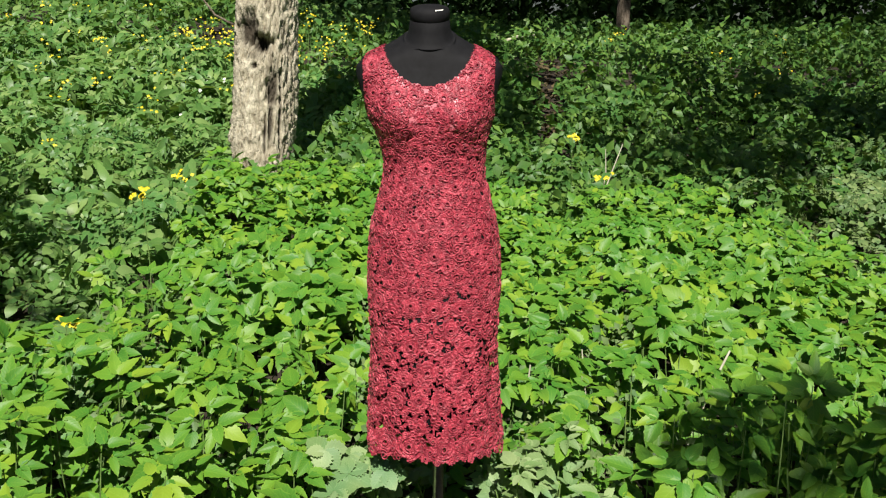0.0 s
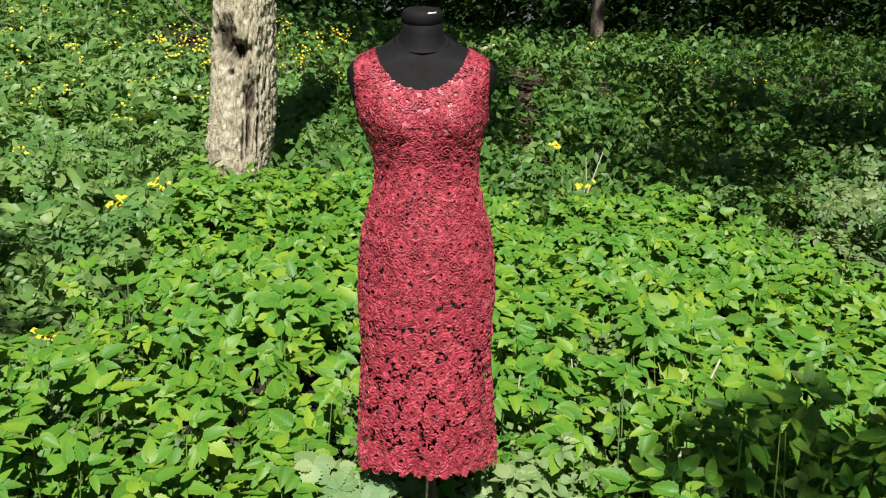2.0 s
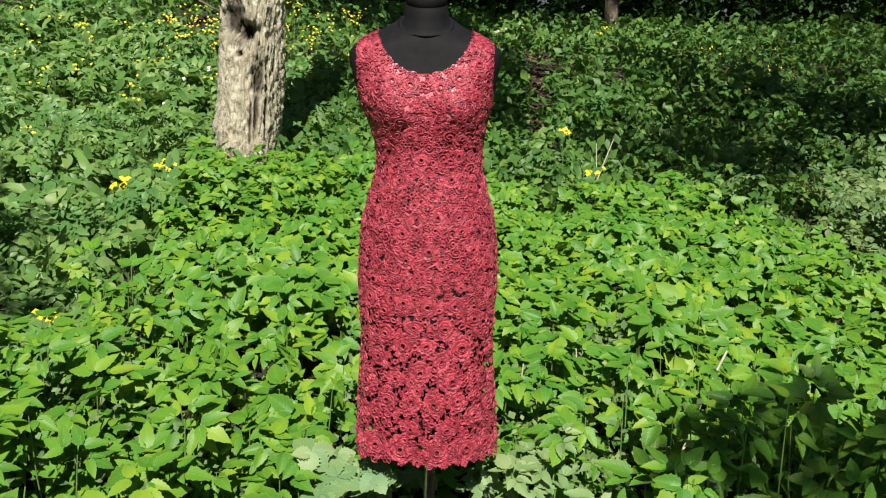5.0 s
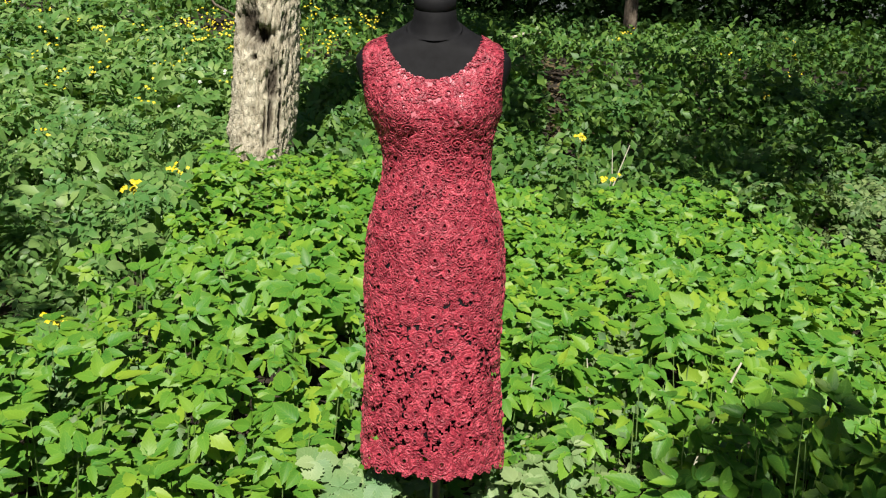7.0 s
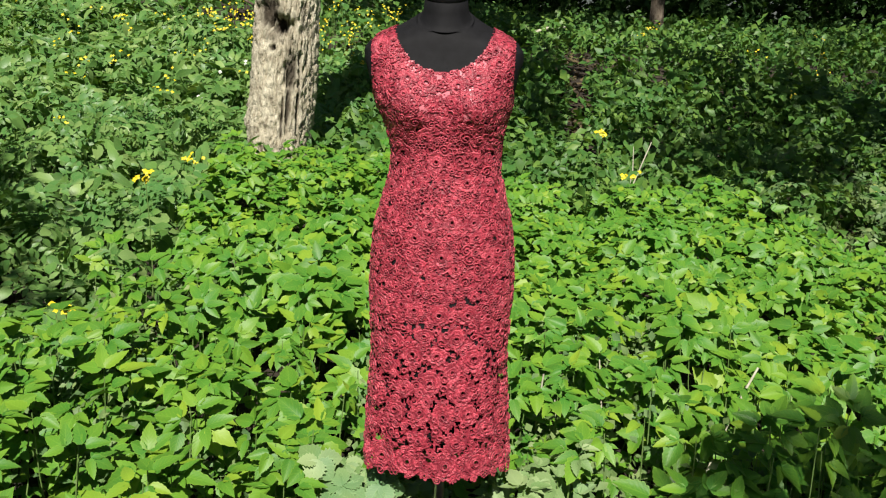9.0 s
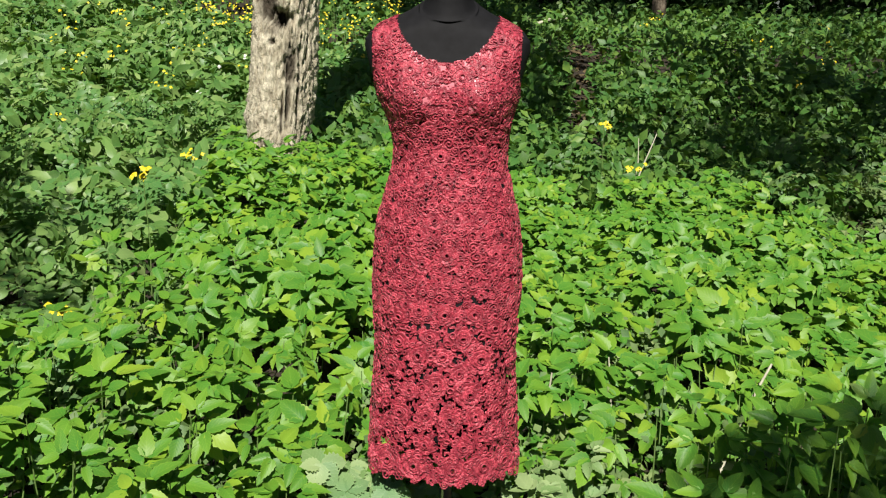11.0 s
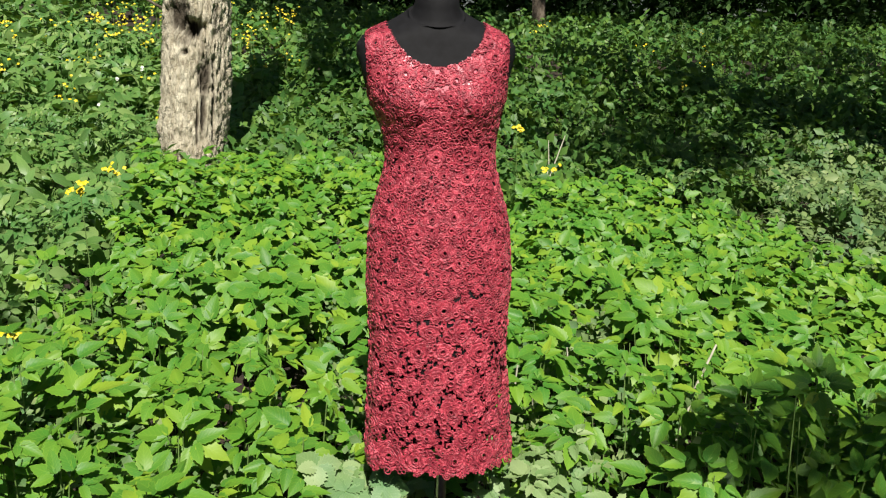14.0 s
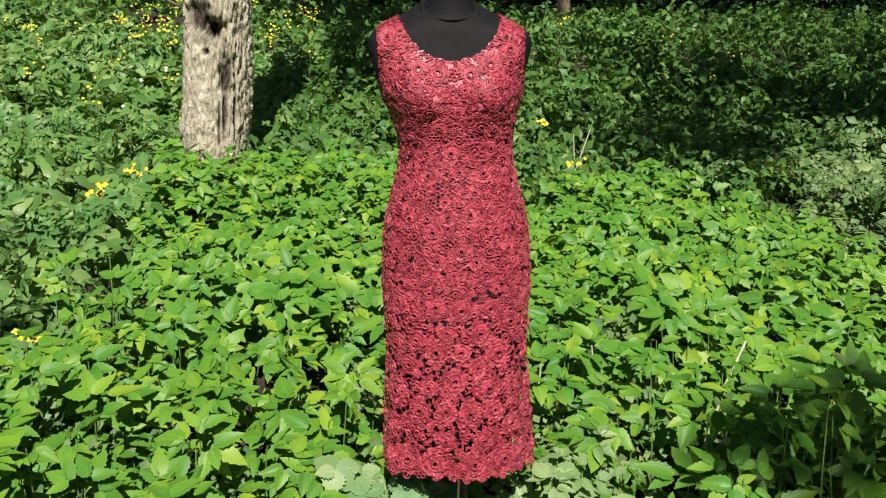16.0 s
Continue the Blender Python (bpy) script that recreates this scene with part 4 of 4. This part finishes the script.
def build_tree(x, y, r, high, crown, rng, label, n=900, size=(0.12, 0.24), bark=None):
    """A tree with a barked trunk, limbs that carry the crown, and a crown of many leaves."""
    tree = new("tree")
    tr = tree_trunk("trunk", x, y, r, high, (rng.uniform(-0.02, 0.02), rng.uniform(-0.02, 0.02)), bark or BARK_DARK, 40, 32, 0.07, (), 0.85)
    tr.parent = tree
    tagged(tree, label, "tree")
    z0 = float(ground_z(x, y))
    for (cx, cy, cz, _) in crown:
        b = Vector((x, y, z0 + min(high * 0.9, max(cz - z0 - 1.2, high * 0.45))))
        e = Vector((cx, cy, cz))
        v, f, _ = tube([b, b.lerp(e, 0.5) + Vector((0, 0, 0.2)), e], [r * 0.45, r * 0.28, 0.012], 8)
        part("limb", mesh_of("limb", v, f, BARK_DARK), tree)
    def at(g):
        cx, cy, cz, cr = g.choice(crown)
        while True:
            d = Vector((g.uniform(-1, 1), g.uniform(-1, 1), g.uniform(-1, 1)))
            if d.length < 1:
                break
        return (cx + d.x * cr, cy + d.y * cr, cz + d.z * cr * 0.55)
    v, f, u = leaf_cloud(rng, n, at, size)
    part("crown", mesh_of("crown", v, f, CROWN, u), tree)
    stand_at(tree, (x, y, z0))
    return tree


def shade_over(px, py, up):
    """Where a crown must hang to shade a place of the plan."""
    k = up / SUN.z
    return (px + SUN.x * k, py + SUN.y * k, float(canopy(px, py)) + up)


g = random.Random(21)
# trees out of view whose crowns shade the back and the near corner
crown = [(*shade_over(px, py, up), cr) for px, py, up, cr in (
    (2.30, 4.05, 6.0, 0.26), (1.80, 4.50, 6.0, 0.48), (2.25, 4.60, 6.0, 0.64), (1.95, 5.20, 6.0, 0.75), (2.55, 5.35, 6.0, 1.0), (3.3, 5.8, 6.2, 1.0), (4.0, 6.4, 6.2, 0.85), (3.0, 6.8, 6.6, 0.9), (4.6, 7.0, 6.5, 0.8), (3.7, 7.6, 6.8, 0.9),
    (4.9, 8.2, 7.0, 1.2), (3.6, 9.2, 7.2, 0.9), (5.4, 9.4, 7.2, 1.1), (6.0, 8.8, 7.5, 1.5), (6.8, 9.8, 8, 1.4), (7.4, 11.4, 8, 1.7), (5.6, 11.6, 8.2, 1.7), (4.4, 10.8, 8.0, 1.3), (3.6, 11.8, 8.0, 1.0), (-0.44, 6.5, 6.0, 0.22), (-0.48, 7.2, 6.4, 0.30), (-0.55, 8.0, 6.4, 0.38), (-0.5, 8.8, 6.5, 0.5), (-1.05, 8.9, 6.5, 0.42), (-1.4, 9.6, 6.6, 0.5), (0.1, 8.7, 6.5, 0.42),
    (0.56, 5.0, 6.0, 0.22), (0.58, 5.6, 6.0, 0.26), (0.62, 6.3, 6.2, 0.28), (0.66, 7.1, 6.4, 0.32), (0.45, 8.2, 6.4, 0.4))]
build_tree(6.4, 0.6, 0.26, 6.5, crown, g, "tall broad-leaved tree shading the slope", 980, (0.10, 0.20))
crown = [(*shade_over(px, py, up), cr) for px, py, up, cr in ((-1.72, 1.0, 4.0, 0.24), (-2.0, 1.5, 4.0, 0.25), (-2.35, 2.1, 4.2, 0.35), (-3.9, 4.8, 5.0, 0.5))]
build_tree(-4.2, -1.8, 0.15, 4.6, crown, g, "young broad-leaved tree beside the bank", 48, (0.08, 0.15))
crown = [(*shade_over(px, py, up), cr) for px, py, up, cr in (
    (0.74, 0.08, 8.2, 0.14), (0.98, 0.20, 8.4, 0.16), (1.00, -0.12, 8.6, 0.24), (1.22, 0.26, 8.4, 0.18), (1.25, -0.05, 8.8, 0.26), (1.46, 0.22, 8.6, 0.26), (1.5, 0.0, 9.0, 0.34), (1.80, 0.22, 8.8, 0.38), (1.55, -0.25, 9.0, 0.36), (1.15, -0.32, 8.8, 0.26))]
build_tree(2.6, -7.6, 0.20, 9.0, crown, g, "tall slender tree behind the path", 205, (0.05, 0.10))
crown = [(*shade_over(px, py, up), cr) for px, py, up, cr in ((-0.1, 9.9, 6.5, 0.8), (0.3, 10.7, 6.8, 0.7), (1.0, 12.6, 7.5, 1.3), (-0.8, 11.3, 7, 1.4), (-1.0, 13, 8, 2.4), (2.5, 13.5, 8.5, 2.4), (6, 13, 8, 2.4), (4.2, 15.5, 8.5, 2.4), (8, 17, 8.5, 3), (-4.5, 14, 8, 2.4), (0.6, 17, 8, 2.6), (9, 15, 8.5, 3))]
build_tree(-8.5, 8.5, 0.3, 7.5, crown, g, "tall broad-leaved tree over the far wood", 3300)

# trunks and thickets of the far wood
for x, y, r, h in ((2.95, 13.6, 0.13, 9), (-0.4, 18.5, 0.16, 9), (7.6, 19.0, 0.2, 9), (-6.5, 19, 0.2, 9)):
    crown = [(x + g.uniform(-2, 2), y + g.uniform(0.5, 2.5), float(canopy(x, y)) + g.uniform(3.5, 8), g.uniform(1.4, 2.4)) for _ in range(5)]
    build_tree(x, y, r, h, crown, g, "dark woodland tree in deep shade", 800, (0.18, 0.32))
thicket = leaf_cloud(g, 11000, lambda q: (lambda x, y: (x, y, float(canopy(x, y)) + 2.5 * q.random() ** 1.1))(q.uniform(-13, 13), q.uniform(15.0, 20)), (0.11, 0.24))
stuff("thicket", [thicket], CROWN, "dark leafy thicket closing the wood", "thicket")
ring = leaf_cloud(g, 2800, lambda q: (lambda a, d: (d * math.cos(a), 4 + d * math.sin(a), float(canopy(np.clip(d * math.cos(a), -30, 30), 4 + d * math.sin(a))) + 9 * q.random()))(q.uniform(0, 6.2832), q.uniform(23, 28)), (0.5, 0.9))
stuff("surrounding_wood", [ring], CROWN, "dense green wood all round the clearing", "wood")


# ---- flowers and stalks ----
def build_flower(x, y, z, heads, rng, spread_r=0.03, big=1.0, petal=None):
    """A celandine stem with a loose head of four-petalled yellow flowers."""
    plant = new("celandine_flower")
    g0 = float(ground_z(x, y))
    plant.location = (x, y, g0)
    if petal:
        plant.name = "white_flower"
        tagged(plant, "small white flower on a thin stem among the leaves", "flower", "white flowers")
    else:
        tagged(plant, "yellow four-petalled celandine flowers on a thin stem", "flower", "yellow flowers")
    v, f, _ = tube([(0, 0.02, 0), (0.01, 0.01, (z - g0) * 0.6), (0, 0, z - g0 - 0.02)], [0.003, 0.0024, 0.0018], 5)
    part("stem", mesh_of("stem", v, f, STALK), plant)
    for _ in range(heads):
        hx, hy, hz = rng.gauss(0, spread_r), rng.gauss(0, spread_r * 0.6), rng.gauss(0, spread_r * 0.6)
        m = rot(rng.uniform(20, 70), rng.uniform(-25, 25), rng.uniform(-30, 30), (hx, hy, z - g0 + hz), big * rng.uniform(0.8, 1.15))
        v, f, u = merge([moved(blade(0.016, 0.014, 3, 0.1, 0.1, 0, 0.6), rot(-8, 0, 90 * k)) for k in range(4)])
        v = v @ np.array(m)[:3, :3].T + np.array(m)[:3, 3]
        part("flower", mesh_of("flower", v, f, petal or PETAL, u), plant)


fr = random.Random(5)
for x, y, z, n in ((-1.29, 1.33, 0.80, 7), (-1.36, 0.73, 0.42, 6), (0.98, 3.25, 0.63, 5), (2.87, 4.17, 0.47, 5), (0.82, 3.62, 0.85, 6), (-1.44, 2.37, 0.75, 5), (-2.46, 3.02, 0.86, 5), (-2.94, 5.19, 1.49, 6)):
    build_flower(x, y, z, n + 4, fr, 0.024, 0.9)
for count, x0, x1, y0, y1, heads in ((46, -4.6, -0.9, 3.6, 7.4, (1, 2, 3)), (34, -1.7, -0.85, 6.0, 8.0, (1, 2, 3)), (40, -2.9, -1.5, 5.6, 7.6, (1, 2, 3)), (10, 1.5, 5.0, 6.0, 9.0, (1, 2))):
    for _ in range(count):
        x, y = fr.uniform(x0, x1), fr.uniform(y0, y1)
        if (abs(x + 1.2) < 0.3 and y < 4) or x < -1.2 - 0.5 * (y + 1.5):
            continue
        build_flower(x, y, float(canopy(x, y)) + fr.uniform(0.05, 0.25), fr.choice(heads) + 2, fr, 0.04, 0.82)


for x, y, z in ((-2.08, 5.37, 1.15), (-2.07, 5.08, 1.08), (-2.02, 4.40, 0.92), (-1.98, 5.48, 1.15)):
    build_flower(x, y, z, 2, fr, 0.012, 1.1, WHITE)


def build_stick(points, r, label, material=DRY):
    v, f, _ = tube(points, [r, r * 0.9, r * 0.6], 7)
    base = Vector(points[0])
    ob = new("dry_stick", mesh_of("dry_stick", v - np.array(base), f, material))
    ob.location = base
    tagged(ob, label, "stick")


build_stick([(1.05, 3.80, 0.30), (1.09, 3.82, 0.58), (1.085, 3.84, 0.74)], 0.0045, "pale dry upright stalk among the leaves")
build_stick([(1.06, 3.85, 0.35), (1.14, 3.86, 0.58), (1.21, 3.88, 0.77)], 0.0055, "pale dry leaning stalk among the leaves")
build_stick([(0.85, 0.62, -0.10), (0.95, 0.67, 0.19), (1.03, 0.70, 0.35)], 0.0065, "pale dry leaning stalk among the leaves")


# pale broad leaves at the foot of the stand
def build_pale_plant(x, y, rng, big, n, rise):
    z = float(ground_z(x, y))
    plant = new("pale_leaved_plant")
    plant.location = (x, y, z)
    tagged(plant, "pale sunlit grey-green plant at the foot of the stand", "plant", "pale plants")
    for k in range(n):
        a, d = rng.uniform(0, 6.28), rng.uniform(0.01, 0.09)
        top = rot(24 + rng.gauss(0, 13), rng.gauss(0, 14), 0, (d * math.cos(a), d * math.sin(a), rise - rng.uniform(0.0, 0.12)), big) @ rot(0, 0, rng.uniform(0, 360))
        v, f, _ = tube([(0, 0, 0), (top.translation.x * 0.5, top.translation.y * 0.5, top.translation.z * 0.6), top.translation], [0.004, 0.003, 0.002], 5)
        st = part("stalk", mesh_of("stalk", v, f, STALK), plant)
        if x < 0:
            # one broad leaf of five lobes round its node
            for yaw in (-118, -62, 0, 62, 118):
                size = rng.uniform(0.078, 0.105) * (1.0 if yaw == 0 else 0.85)
                m = rot(rng.uniform(-14, 6), rng.uniform(-12, 12), yaw + rng.uniform(-8, 8), (0, 0, rng.uniform(-0.004, 0.004)))
                leaf = part("lobe", rng.choice(LOBE_MESHES), st)
                leaf.matrix_local = top @ m @ Matrix.Diagonal((size, size, size, 1))
            continue
        for m in elder_leaf(rng):
            leaf = part("leaflet", rng.choice(PALE_MESHES), st)
            leaf.matrix_local = top @ m


PALE_MESHES = [mesh_of("leaflet", *p[:2], PALE, p[2]) for p in LEAFLETS]
LOBE_MESHES = [mesh_of("lobe", *p[:2], PALE, p[2]) for p in [blade(1.0, 0.78 + 0.05 * k, 13, 0.12 + 0.1 * (k % 3), 0.12 + 0.08 * (k % 2), 0.13, 0.50, 2, 0.10 * (k % 3), (-0.3, 0.25, 0.1, -0.1)[k]) for k in range(4)]]
pr = random.Random(9)
for x, y, big, n, rise in ((-0.30, -0.02, 0.80, 3, 0.42), (-0.24, -0.06, 0.85, 4, 0.42), (-0.17, 0.02, 0.6, 3, 0.34), (-0.36, 0.06, 0.7, 2, 0.40), (0.22, -0.06, 0.68, 3, 0.43), (0.32, -0.02, 0.72, 4, 0.45), (0.42, -0.07, 0.7, 3, 0.42),
                           (0.30, 0.08, 0.8, 3, 0.40), (0.10, 0.12, 0.6, 2, 0.30), (-0.02, 0.16, 0.6, 2, 0.28), (0.52, -0.12, 0.8, 2, 0.40)):
    build_pale_plant(x, y, pr, big, n, rise)

build_stick([(0.60, 9.30, 1.50), (0.82, 9.30, 1.58), (1.06, 9.32, 1.61)], 0.022, "pale fallen branch among the far leaves")
build_stick([(0.29, 0.60, -0.10), (0.285, 0.60, 0.15), (0.30, 0.59, 0.33)], 0.005, "pale dry upright stalk beside the stand")
build_stick([(0.36, 0.52, -0.10), (0.35, 0.52, 0.12), (0.335, 0.52, 0.27)], 0.004, "pale dry upright stalk beside the stand")
build_stick([(0.50, 0.72, -0.08), (0.52, 0.72, 0.15), (0.50, 0.73, 0.34)], 0.004, "pale dry upright stalk beside the stand")
